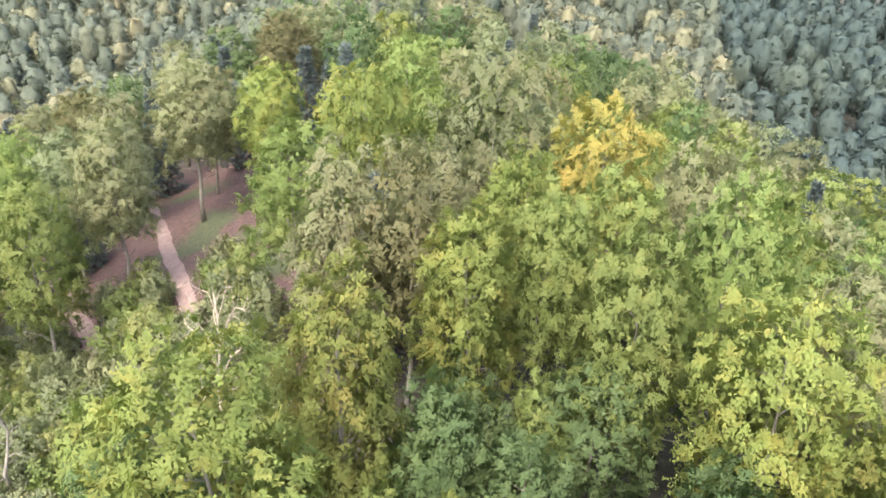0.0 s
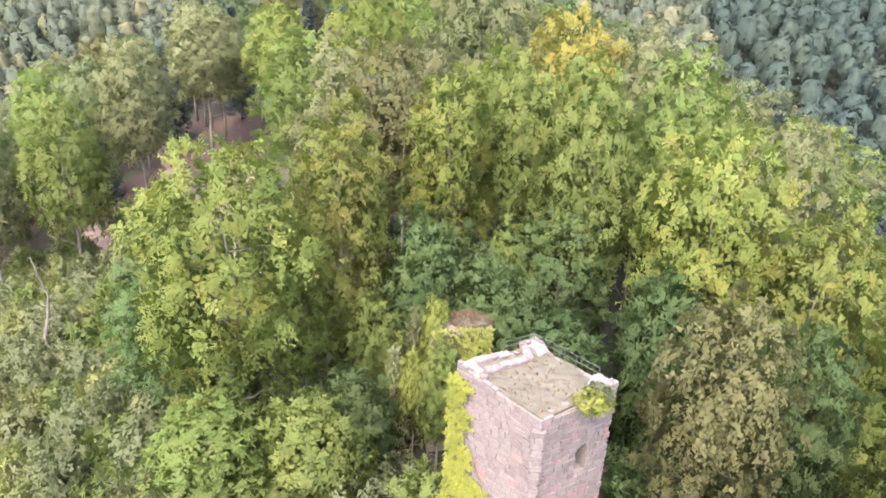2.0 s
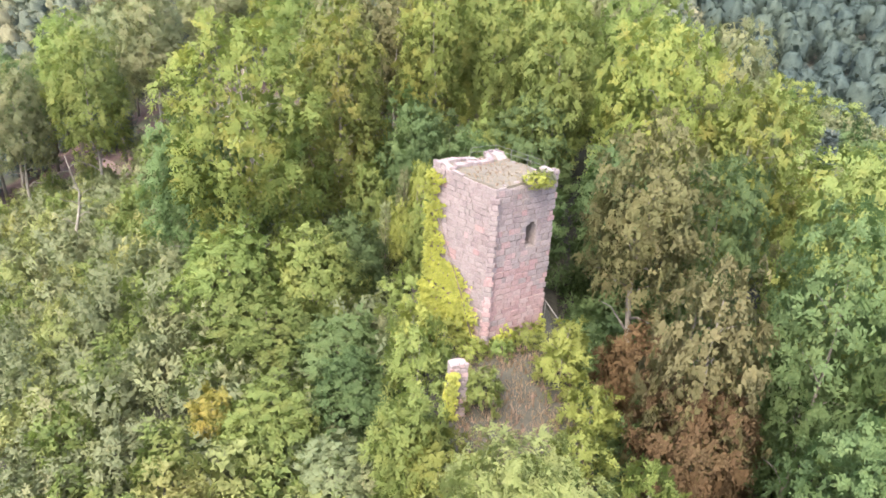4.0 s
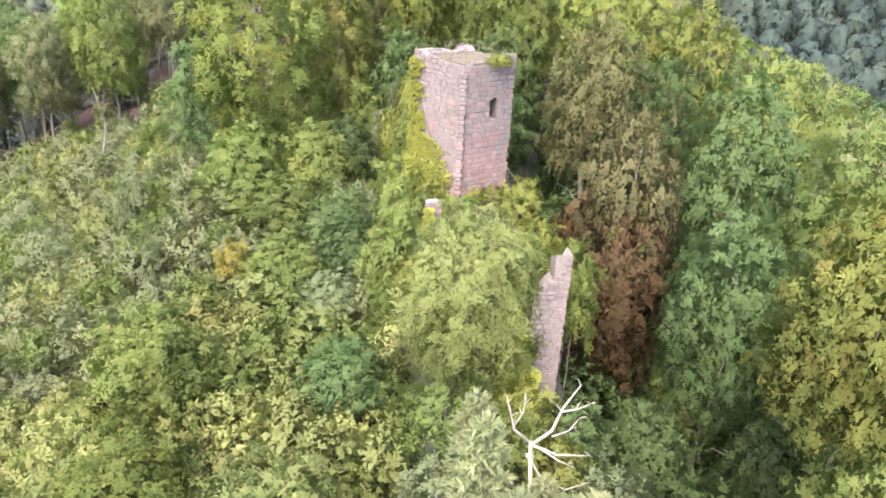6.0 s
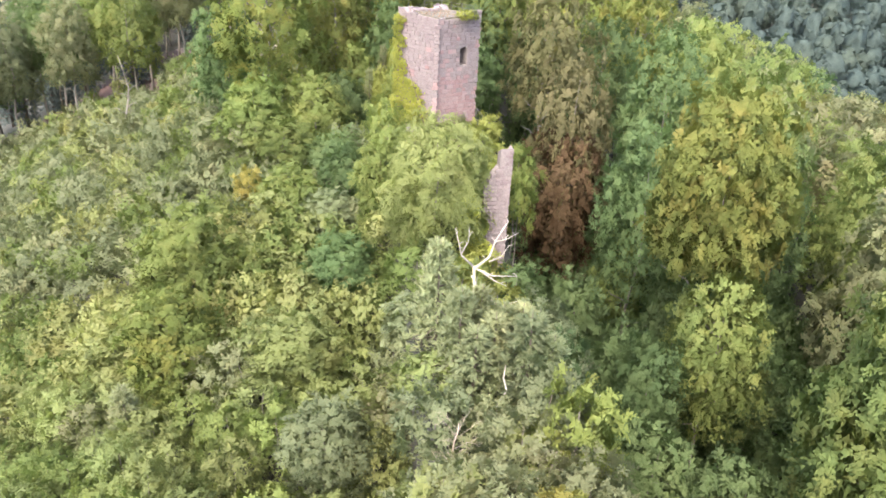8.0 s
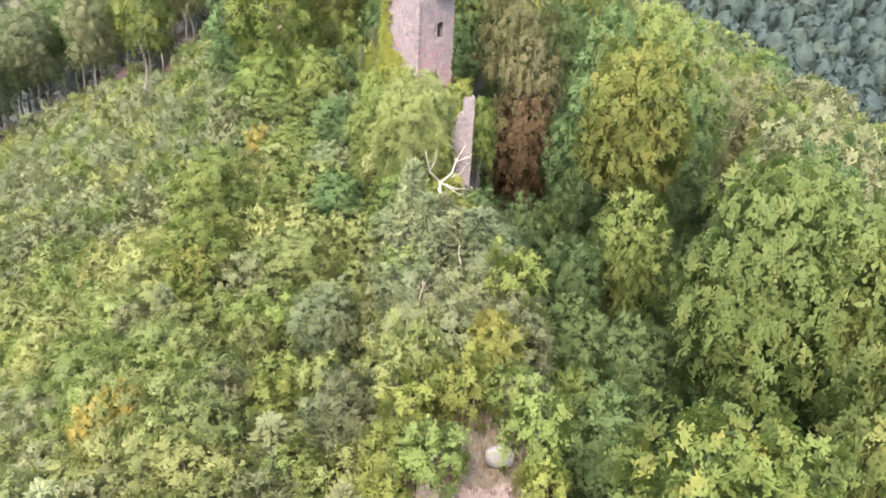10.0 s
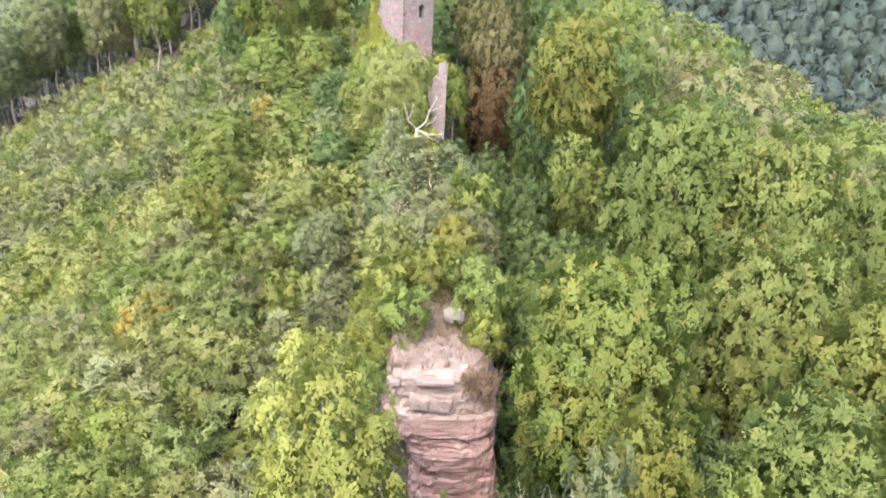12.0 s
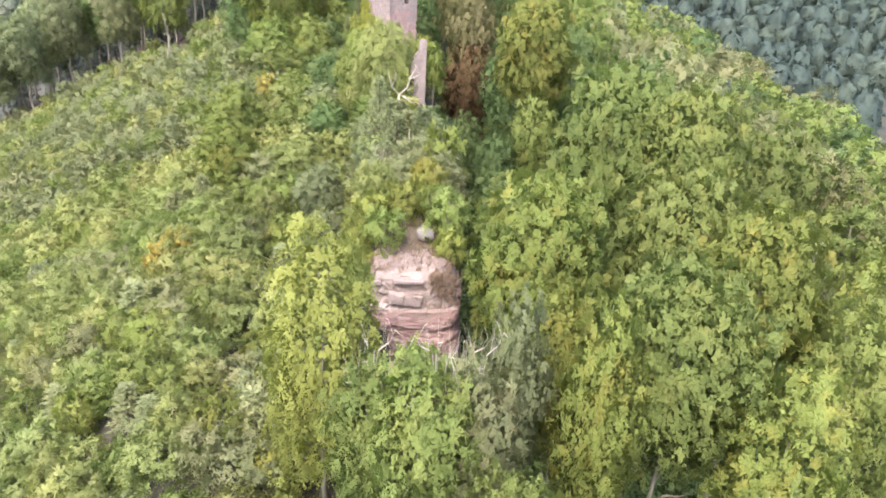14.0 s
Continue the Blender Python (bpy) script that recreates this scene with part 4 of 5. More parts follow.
def top_shard(s):
    return float(np.interp(s, [0, 0.3, 0.6, 0.84, 0.88, 1.0], [-13.6, -12.6, -11.9, -11.4, -10.8, -10.6])) + 0.16 * math.sin(23 * s) + 0.1 * math.sin(51 * s)


masonry(shard, (10.95, -6.0), (12.85, -5.75), -22.5, top_shard, 1.1, 0.30, 0.42, lambda s, z, rng: STONE, 21, from_z=-21.8)
masonry(shard, (12.85, -5.75), (12.75, -4.65), -22.5, lambda s: -10.65 - 0.6 * s, 0.9, 0.30, 0.42, pale, 22, separate=False, from_z=-21.8)
stub = thing("wall_stub", Matrix.Identity(4), "small upright stub of broken masonry with ivy", "wall ruin")
masonry(stub, (4.95, 8.5), (5.95, 8.75), -19.0, lambda s: -13.55 - 0.25 * abs(s - 0.5), 0.8, 0.30, 0.42, pale, 23, from_z=-18.2)
remnant = thing("wall_remnant", Matrix.Identity(4), "tall masonry remnant with a grassy crown behind the tower", "wall ruin")
masonry(remnant, (2.2, 35.2), (6.9, 35.8), -27.0, lambda s: -12.9 + 0.5 * s - 0.9 * max(0, s - 0.8), 2.0, 0.4, 0.6, pale, 24, separate=False, from_z=-21.0)
masonry(remnant, (6.9, 35.8), (6.6, 37.8), -27.0, lambda s: -12.9, 1.8, 0.4, 0.6, pale, 25, separate=False, from_z=-19.0)
bm = bmesh.new()
bmesh.ops.create_icosphere(bm, subdivisions=4, radius=1)
for v in bm.verts:
    k = 1 + 0.30 * noise.noise(v.co * 1.8) + 0.14 * noise.noise(v.co * 5.0)
    v.co = Vector((5.0 + 2.0 * v.co.x * k, 36.5 + 1.3 * v.co.y * k, -12.85 + 0.85 * v.co.z * k))
part("grassy_crown", bm, TURF, remnant, "dry mossy turf crown")


# ---------------------------------------------------------------- rock outcrop
def crag(parent, seed=3.0):
    """A weathered sandstone crag: warped beds of uneven thickness, ledges, joints, hollows and an undercut."""
    bm = bmesh.new()
    n, dz = 220, 0.11
    zs = np.arange(-39.0, -22.3, dz)
    levels = (-39, -34, -30, -28.3, -27.4, -25.6, -24.2, -23.2, -22.3)
    left = np.interp(zs, levels, (9.8, 10.0, 9.9, 9.5, 8.15, 7.95, 8.05, 8.1, 8.6))
    right = np.interp(zs, levels, (16.8, 16.7, 16.4, 16.3, 16.2, 16.1, 15.8, 15.5, 15.1))
    front = np.interp(zs, levels, (-46.6, -46.3, -46.5, -46.7, -46.75, -46.5, -46.2, -46.1, -45.2))
    rows = []
    for z, xl, xr, yf in zip(zs, left, right, front):
        cx_, cy_, hx, hy_ = (xl + xr) / 2, (yf - 37.0) / 2, (xr - xl) / 2, (-37.0 - yf) / 2
        row = []
        for k in range(n):
            a = 6.28318 * k / n
            c, s = math.cos(a), math.sin(a)
            x = cx_ + hx * math.copysign(abs(c) ** 0.42, c)
            y = cy_ + hy_ * math.copysign(abs(s) ** 0.42, s)
            zz = z + 0.55 * noise.noise((x * 0.22, y * 0.22, seed)) + 0.12 * noise.noise((x * 0.9, y * 0.9, z * 0.4)) + 0.03 * (x - 12)
            u = zz * 0.95 + 0.7 * math.sin(zz * 0.9) + 0.3 * math.sin(zz * 2.3 + 1)
            bed, t = math.floor(u), u - math.floor(u)
            soften = 0.5 + 0.5 * noise.noise((x * 0.45, y * 0.45, bed * 3.7))
            d = 0.15 * (noise.cell((bed * 1.3, seed, 2.0)) - 0.5) * (0.4 + soften)
            d += 0.28 * (noise.cell((x * 0.42 + bed * 2.3, y * 0.42 + 9, bed * 1.9)) - 0.5) * soften
            d -= 0.12 * max(0.0, 1 - min(t, 1 - t) / 0.10) * max(0.0, soften - 0.15)
            joint = abs(noise.noise((x * 0.6 + bed * 4.1, y * 0.6, bed * 3.3)))
            d -= 0.22 * max(0, 1 - joint / 0.035) * soften
            d += 0.42 * noise.noise((x * 0.35, y * 0.35, z * 0.35)) + 0.17 * noise.noise((x * 1.1, y * 1.1, z * 1.3)) + 0.09 * noise.noise((x * 3.1, y * 3.1, z * 3.4)) + 0.05 * noise.noise((x * 7, y * 7, z * 7))
            o = Vector((x - cx_, y - cy_, 0)).normalized() * d
            row.append(bm.verts.new((x + o.x, y + o.y, z + 0.05 * noise.noise((x * 2, y * 2, z * 2)))))
        rows.append(row)
    for a, b in zip(rows, rows[1:]):
        for k in range(n):
            bm.faces.new((a[k], a[(k + 1) % n], b[(k + 1) % n], b[k]))
    bm.faces.new(rows[-1])
    bm.faces.new(rows[0][::-1])
    return part("rock_face", bm, ROCK, parent)


outcrop = thing("rock_outcrop", Matrix.Identity(4), "bulging outcrop of layered red and pale sandstone", "rock")
crag(outcrop)
FRESH = stone_mat("fresh_pale_sandstone", [(0.180, 0.142, 0.140), (0.214, 0.174, 0.170)], (0.16, 0.122, 0.118))
# fresh pale blocks and the pale lip under the turf, set into the crag
for sx, sy, sz, x, y, z, yaw, seed in (
    (1.25, 1.4, 1.0, 10.75, -46.05, -24.75, 3, 1), (1.5, 1.4, 0.95, 12.1, -46.0, -24.9, -4, 2), (2.5, 1.2, 0.30, 11.7, -45.95, -23.2, -3, 3),
    (0.7, 0.9, 0.34, 9.0, -45.7, -23.6, 12, 4), (1.1, 1.0, 0.32, 14.4, -45.95, -27.0, 6, 6), (0.9, 1.0, 0.28, 15.1, -45.8, -26.4, -8, 7), (0.8, 0.9, 0.5, 13.4, -45.9, -24.9, 5, 8),
):
    bm = bmesh.new()
    bmesh.ops.create_cube(bm, size=1)
    bmesh.ops.subdivide_edges(bm, edges=bm.edges[:], cuts=7, use_grid_fill=True)
    for v in bm.verts:
        q = Vector((v.co.x * sx, v.co.y * sy, v.co.z * sz))
        r_ = (abs(v.co.x * 2) ** 8 + abs(v.co.z * 2) ** 8 + abs(v.co.y * 2) ** 8)
        q *= 1 - 0.05 * max(0, r_ - 1)
        q += Vector((noise.noise(q * 1.3 + Vector((seed * 7, 0, 0))), noise.noise(q * 1.3 + Vector((0, seed * 7, 0))), noise.noise(q * 1.3 + Vector((0, 0, seed * 7))))) * min(0.14, 0.3 * sz)
        q += Vector((noise.noise(q * 4.5), noise.noise(q * 4.5 + Vector((3, 1, 2))), noise.noise(q * 4.5 + Vector((9, 4, 2))))) * 0.05
        v.co = Matrix.Rotation(radians(yaw), 3, "Z") @ q + Vector((x, y + 0.22, z))
    part("pale_block", bm, FRESH, outcrop, "fresh pale sandstone block")

bm = bmesh.new()
grid = {}
NX, NY = 20, 26
for i in range(NX + 1):
    for j in range(NY + 1):
        x, y = 8.7 + 6.4 * i / NX, -45.1 + 9.6 * j / NY
        edge = min(i, NX - i, j + 0.5, 4) / 4
        z = max(gz(x, y), -22.65) + 0.30 * edge ** 0.5 - 0.2 + 0.14 * noise.noise((x * 0.9, y * 0.9, 1)) + 0.025 * (y + 45)
        grid[i, j] = bm.verts.new((x + 0.2 * noise.noise((y, x, 2)), y + 0.25 * noise.noise((x, y, 7)), z))
for i in range(NX):
    for j in range(NY):
        bm.faces.new((grid[i, j], grid[i + 1, j], grid[i + 1, j + 1], grid[i, j + 1]))
turf = part("turf", bm, TURF, None)
tagged(turf, "dry brown turf on top of the rock", "turf", kind="structure")
bm = bmesh.new()
bmesh.ops.create_icosphere(bm, subdivisions=3, radius=0.5)
for v in bm.verts:
    n_ = noise.noise(v.co * 2.2) * 0.16
    v.co = v.co * (1 + n_)
    v.co.x = max(min(v.co.x, 0.43), -0.43) * 1.5
    v.co.z = max(min(v.co.z, 0.40), -0.42) * 1.45
    v.co.y *= 0.9
boulder = part("boulder", bm, stone_mat("white_boulder", [(0.185, 0.172, 0.172), (0.22, 0.207, 0.205)], (0.15, 0.14, 0.135)), None)
boulder.location = (12.98, -40.6, -21.36)
boulder.scale = (1.15, 0.95, 0.95)
tagged(boulder, "pale weathered boulder lying on the dry turf", "boulder")


# dry grass over the rock's top, the terrace and the tower's top
def grass_patch(name, label, spots, seed, length):
    rng = np.random.default_rng(seed)
    c = np.array(spots)
    n = unit(rng.normal(size=(len(c), 3)) * 0.35 + [0, 0, 1])
    v, f = leaves(rng, c, n, length, 0.05, 4, -0.3, 0.6)
    ob = new(name, raw_mesh(name, v, f, GRASS))
    return tagged(ob, label, "grass", kind="stuff")


rg = random.Random(3)
spots = []
for _ in range(1500):
    x, y = rg.uniform(8.6, 15.2), rg.uniform(-45.4, -36.5)
    spots.append((x, y, max(gz(x, y), -22.65) - 0.05 + 0.025 * (y + 45)))
grass_patch("dry_grass", "dry straw-coloured grass on top of the rock", spots, 1, 0.55)
spots = []
for _ in range(220):
    u, w = rg.random(), rg.random() ** 1.3
    spots.append((13.3 + 2.6 * u + 0.25 * w, -46.25 + 0.8 * u * u - 0.25 * w + rg.uniform(-0.2, 0.2), -22.6 - (1.0 + 2.6 * u) * w))
grass_patch("hanging_grass", "dry brownish grass hanging over the crag's face", spots, 6, 0.5)
spots = []
for _ in range(1300):
    x, y = rg.uniform(5.5, 13.0), rg.uniform(3, 14.5)
    spots.append((x, y, gz(x, y) - 0.03))
grass_patch("dry_grass", "dull green and brown grass on the terrace", spots, 2, 0.5)
spots = []
for _ in range(260):
    u, w = rg.random(), rg.random()
    x = (1 - u) * (1 - w) * ring[0][0] + u * (1 - w) * ring[1][0] + u * w * ring[2][0] + (1 - u) * w * ring[3][0]
    y = (1 - u) * (1 - w) * ring[0][1] + u * (1 - w) * ring[1][1] + u * w * ring[2][1] + (1 - u) * w * ring[3][1]
    spots.append((x, y, -4.74))
def crown_spots():
    out = []
    for _ in range(500):
        a, q = rg.uniform(0, 6.28), rg.random() ** 0.5
        out.append((5.0 + 1.9 * q * math.cos(a), 36.5 + 1.2 * q * math.sin(a), -12.85 + 0.8 * math.sqrt(max(0, 1 - q * q))))
    return out


grass_patch("dry_grass", "dry brown grass on the wall remnant's crown", crown_spots(), 8, 0.45)
grass_patch("dry_grass", "short dry grass on the tower's top", spots, 4, 0.15)


# ---------------------------------------------------------------- ivy
def ivy(label, places, normals, seed, length=0.22, width=0.14, k=5, hue="ivy"):
    rng = np.random.default_rng(seed)
    t = thing("ivy", Matrix.Identity(4), label, "ivy")
    v, f = leaves(rng, np.array(places), unit(np.array(normals)), length, width, k, 0.9, 0.8)
    mesh_part("foliage", raw_mesh("foliage", v, f, LEAF[hue]), t)
    pts = sorted((tuple(p) for p in places), key=lambda p: p[2])
    low_, high_ = pts[: len(pts) // 8], pts[-len(pts) // 8:]
    for i in range(4):
        a, b = Vector(low_[(i * 37) % len(low_)]), Vector(high_[(i * 53) % len(high_)])
        q = [a, a.lerp(b, 0.35) + Vector((0.08, 0, 0)), a.lerp(b, 0.7) - Vector((0.06, 0, 0)), b]
        v, f = tube(q, [0.05, 0.04, 0.03, 0.012], 5)
        mesh_part("stem", raw_mesh("stem", v, f, DARK_BARK, True), t)
    return t


def on_face(p0, p1, s, out):
    ex = unit(np.array([p1[0] - p0[0], p1[1] - p0[1], 0.0]))
    nrm = np.array([ex[1], -ex[0], 0.0])
    ln = math.dist(p0, p1)
    return np.array([p0[0], p0[1], 0]) + ex * (s * ln) + nrm * out, nrm


ri = random.Random(9)
places, normals = [], []
while len(places) < 2700:
    z = ri.uniform(-16.0, -5.0)
    reach = float(np.interp(z, [-16, -14.6, -13.2, -11.9, -10.7, -9.5, -7, -5], [1.05, 0.98, 0.88, 0.68, 0.36, 0.22, 0.20, 0.17])) + 0.07 * math.sin(z * 3.1) + 0.05 * math.sin(z * 7.7)
    s = ri.uniform(-0.03, 1.0)
    if s > reach * ri.uniform(0.75, 1.0):
        continue
    bulge = 0.12 + 0.35 * ri.random() * (1 - s / max(reach, 0.05)) + (0.5 * ri.random() if z < -13 else 0)
    p, nrm = on_face(LEFT, FRONT, s, bulge)
    p[2] = z
    places.append(p)
    normals.append(nrm + np.array([0, 0, 0.3]))
while len(places) < 3900:
    z = ri.uniform(-16.5, -5.2)
    wide = float(np.interp(z, [-16.5, -13, -10, -5], [1.0, 0.7, 0.5, 0.2]))
    s = 1 - ri.random() * wide
    p, nrm = on_face(REAR, LEFT, s, 0.08 + 0.35 * ri.random() ** 2 * np.interp(z, [-16, -8], [2.2, 0.6]))
    p[2] = z
    places.append(p)
    normals.append(nrm + np.array([0, 0, 0.3]))
ivy("lime-green ivy climbing the tower's shaded corner", places, normals, 31, 0.19, 0.12)
places, normals = [], []
while len(places) < 520:
    z = ri.uniform(-17, -13.6)
    s = ri.random()
    if z > -16.6 + 2.2 * abs(math.sin(s * 4.2 + 0.4)) * ri.random():
        continue
    p, nrm = on_face(FRONT, RIGHT, s, 0.1 + 0.4 * ri.random())
    p[2] = z
    places.append(p)
    normals.append(nrm + np.array([0, 0, 0.4]))
ivy("low fringe of green creepers along the tower's foot", places, normals, 32)
places, normals = [], []
while len(places) < 900:
    z = ri.uniform(-22, -14.2)
    s = ri.uniform(-0.9, 0.6)
    edge = np.interp(z, [-22, -19, -16.5, -14.2], [0.45, 0.42, 0.15, -0.3]) + 0.08 * math.sin(3 * z)
    if s > edge:
        continue
    p, nrm = on_face((10.95, -6.0), (12.85, -5.75), s, 0.1 + 0.35 * ri.random())
    p[2] = z
    places.append(p)
    normals.append(nrm + np.array([0, 0, 0.2]))
ivy("yellow-green ivy hanging over the jagged wall splinter", places, normals, 33)
places, normals = [], []
while len(places) < 220:
    z = ri.uniform(-18.5, -13.9)
    p, nrm = on_face((4.95, 8.5), (5.95, 8.75), ri.uniform(-0.35, 0.42), 0.08 + 0.2 * ri.random())
    p[2] = z
    places.append(p)
    normals.append(nrm)
ivy("ivy on the small broken wall stub", places, normals, 34)
places, normals = [], []
while len(places) < 1500:
    z = ri.uniform(-19.5, -12.3)
    s = ri.random()
    if s < 0.5 and ri.random() < 0.75:
        continue
    p, nrm = on_face((2.2, 35.2), (6.9, 35.8), s, 0.1 + 0.35 * ri.random())
    p[2] = z
    places.append(p)
    normals.append(nrm + np.array([0, 0, 0.3]))
ivy("yellow-green ivy draped over the grassy wall remnant", places, normals, 35, hue="lime")

# ---------------------------------------------------------------- bushes and small trees along the ridge
RIDGE = "on the rocky ridge"
plant("willow", 7.5, -4.9, -9.1, 3.9, "willow", RIDGE)
for kind, x, y, top, r, hue in (
    ("bush", 9.4, -41.5, -18.9, 1.9, "beech"), ("bush", 7.4, -40.5, -19.4, 1.9, "lime"), ("bush", 7.2, -43.0, -20.9, 1.6, "lime"), ("bush", 7.4, -44.4, -22.4, 1.2, "beech"), ("bush", 15.0, -40.0, -17.8, 1.9, "beech"), ("bush", 15.4, -42.6, -19.9, 1.4, "lime"),
    ("bush", 13.5, -34.0, -17.2, 1.5, "lime"), ("bush", 12.9, -33.2, -17.0, 1.3, "amber"), ("bush", 8.4, -34.5, -17.2, 1.9, "pale"), ("bush", 13.8, -37.0, -18.2, 1.4, "beech"), ("bush", 11.3, -37.0, -18.0, 1.7, "lime"),
    ("bush", 16.3, -27.0, -15.8, 2.3, "bright"), ("bush", 16.4, -33.0, -17.9, 1.8, "muted"), ("bush", 11.8, -28.0, -16.8, 2.0, "muted"), ("bush", 14.6, -31.0, -17.3, 1.9, "muted"),
    ("bush", 10.6, -32.0, -17.6, 1.8, "muted"), ("bush", 8.2, -37.5, -19.0, 1.6, "lime"), ("pine", 7.7, -17.0, -12.8, 2.3, "pine"), ("pine", 12.7, -22.0, -14.6, 2.5, "blue"),
    ("pine", 9.8, -22.0, -15.6, 2.2, "pine"), ("pine", 7.6, -13.5, -14.2, 2.1, "pine"), ("bush", 13.6, -25.0, -16.0, 2.1, "blue"), ("bush", 7.0, -25.0, -18.0, 2.2, "blue"),
    ("bush", 6.6, -30.5, -18.5, 2.2, "pale"), ("round", 2.7, 6.0, -13.6, 2.6, "beech"), ("bush", 11.9, 11.0, -13.6, 1.6, "lime"), ("bush", 13.4, 8.0, -14.6, 1.7, "lime"),
    ("bush", 12.6, 13.4, -13.2, 1.3, "lime"), ("round", 3.0, 33.4, -12.6, 2.2, "beech"), ("round", 2.5, 36.4, -10.4, 1.3, "lime"), ("round", 1.0, 33.6, -13.4, 1.2, "lime"), ("pine", 0.9, 36.6, -10.9, 1.7, "pine"), ("pine", -0.6, 34.5, -13.5, 1.6, "pine"), ("bush", 3.0, 11.0, -12.5, 2.0, "beech"),
    ("bush", 12.2, 4.5, -15.2, 1.8, "lime"), ("bush", 9.8, 2.5, -15.5, 2.0, "beech"), ("bush", 6.8, 9.5, -14.6, 1.4, "beech"), ("bush", 4.4, 4.5, -16.0, 1.9, "lime"),
    ("bush", 14.1, -1.6, -11.9, 1.5, "bright"), ("bush", 14.4, -3.4, -13.5, 1.3, "bright"), ("bush", 10.6, -9.0, -17.2, 1.9, "lime"), ("bush", 6.0, -9.5, -17.0, 2.2, "beech"),
    ("bush", 13.4, -9.5, -18.0, 1.7, "deep"), ("bush", 14.6, -15.0, -17.8, 2.2, "blue"), ("bush", 2.6, 16.0, -14.0, 1.6, "lime"), ("bush", 4.6, 14.6, -14.2, 1.5, "lime"), ("bush", 6.4, 13.4, -14.9, 1.0, "lime"), ("bush", 8.4, 13.7, -15.0, 0.9, "beech"), ("bush", 10.2, 14.8, -14.6, 1.0, "lime"),
    ("bush", 9.9, 15.75, -5.0, 0.0, "lime"), ("bush", 12.6, -27.5, -18.0, 1.6, "pale"), ("bush", 15.2, -20.0, -17.5, 2.0, "deep"), ("bush", 4.2, -14.0, -18.5, 2.3, "blue"),
    ("bush", 5.0, -20.0, -19.0, 2.3, "scrub"), ("bush", 15.0, -36.5, -18.8, 1.6, "muted"), ("bush", 2.3, 21.0, -14.0, 2.2, "beech"),
    ("pine", 10.2, -18.3, -15.0, 2.1, "pine"), ("pine", 10.9, -20.5, -15.6, 2.2, "pine"), ("pine", 11.6, -18.0, -16.3, 2.0, "pine"), ("pine", 9.0, -19.5, -14.6, 2.2, "blue"), ("pine", 12.9, -17.5, -16.6, 2.2, "pine"), ("pine", 14.0, -22.0, -16.0, 2.2, "blue"),
    ("bush", 9.4, -12.0, -17.0, 2.0, "beech"), ("bush", 11.8, -13.0, -18.0, 1.9, "lime"), ("bush", 7.2, -30.5, -18.0, 1.9, "muted"), ("bush", 9.2, -30.0, -18.2, 1.8, "muted"),
    ("bush", 12.4, -33.5, -18.2, 1.6, "lime"), ("bush", 9.8, -35.8, -18.6, 1.6, "bright"), ("bush", 6.6, -34.5, -20.0, 2.0, "pale"), ("bush", 15.6, -30.0, -19.0, 2.0, "muted"),
    ("bush", 11.0, -25.5, -18.0, 1.9, "muted"), ("bush", 15.4, -24.0, -18.0, 2.0, "blue"), ("bush", 8.4, 1.0, -16.6, 2.0, "beech"), ("bush", 11.5, -1.5, -16.8, 1.8, "lime"), ("bush", 5.2, 0.5, -17.5, 2.0, "beech"),
):
    if r == 0.0:
        plant("bush", x, y, -4.1, 0.85, "ivy", "on the tower's top", foot=-5.15)
        plant("bush", x + 0.5, y + 0.8, -4.1, 0.75, "muted", "on the tower's top", foot=-5.15)
        continue
    if kind == "bush" and y < 3:
        mid_ = float(np.interp(y, [-46, -20, 0, 20], [11.9, 11.0, 9.5, 7.6]))
        half_ = float(np.interp(y, [-46, -20, 0, 20], [3.3, 3.5, 4.3, 5.1]))
        x = min(max(x, mid_ - half_ - (1.0 if y < -36 else 0)), mid_ + half_)
    plant(kind, x, y, top, r, hue, RIDGE, foot=max(gz(x, y), top - 6.0) - 0.15 if y < -39 else None)
plant_bare("dry", 8.6, -27.5, -17.2, 2.0, TWIG, "Leafless greyish twiggy bush on the ridge", name="dry_bush")
plant_bare("dry", 13.2, -29.0, -17.6, 1.6, TWIG, "Leafless greyish twiggy bush on the ridge", name="dry_bush", turn=1.0)

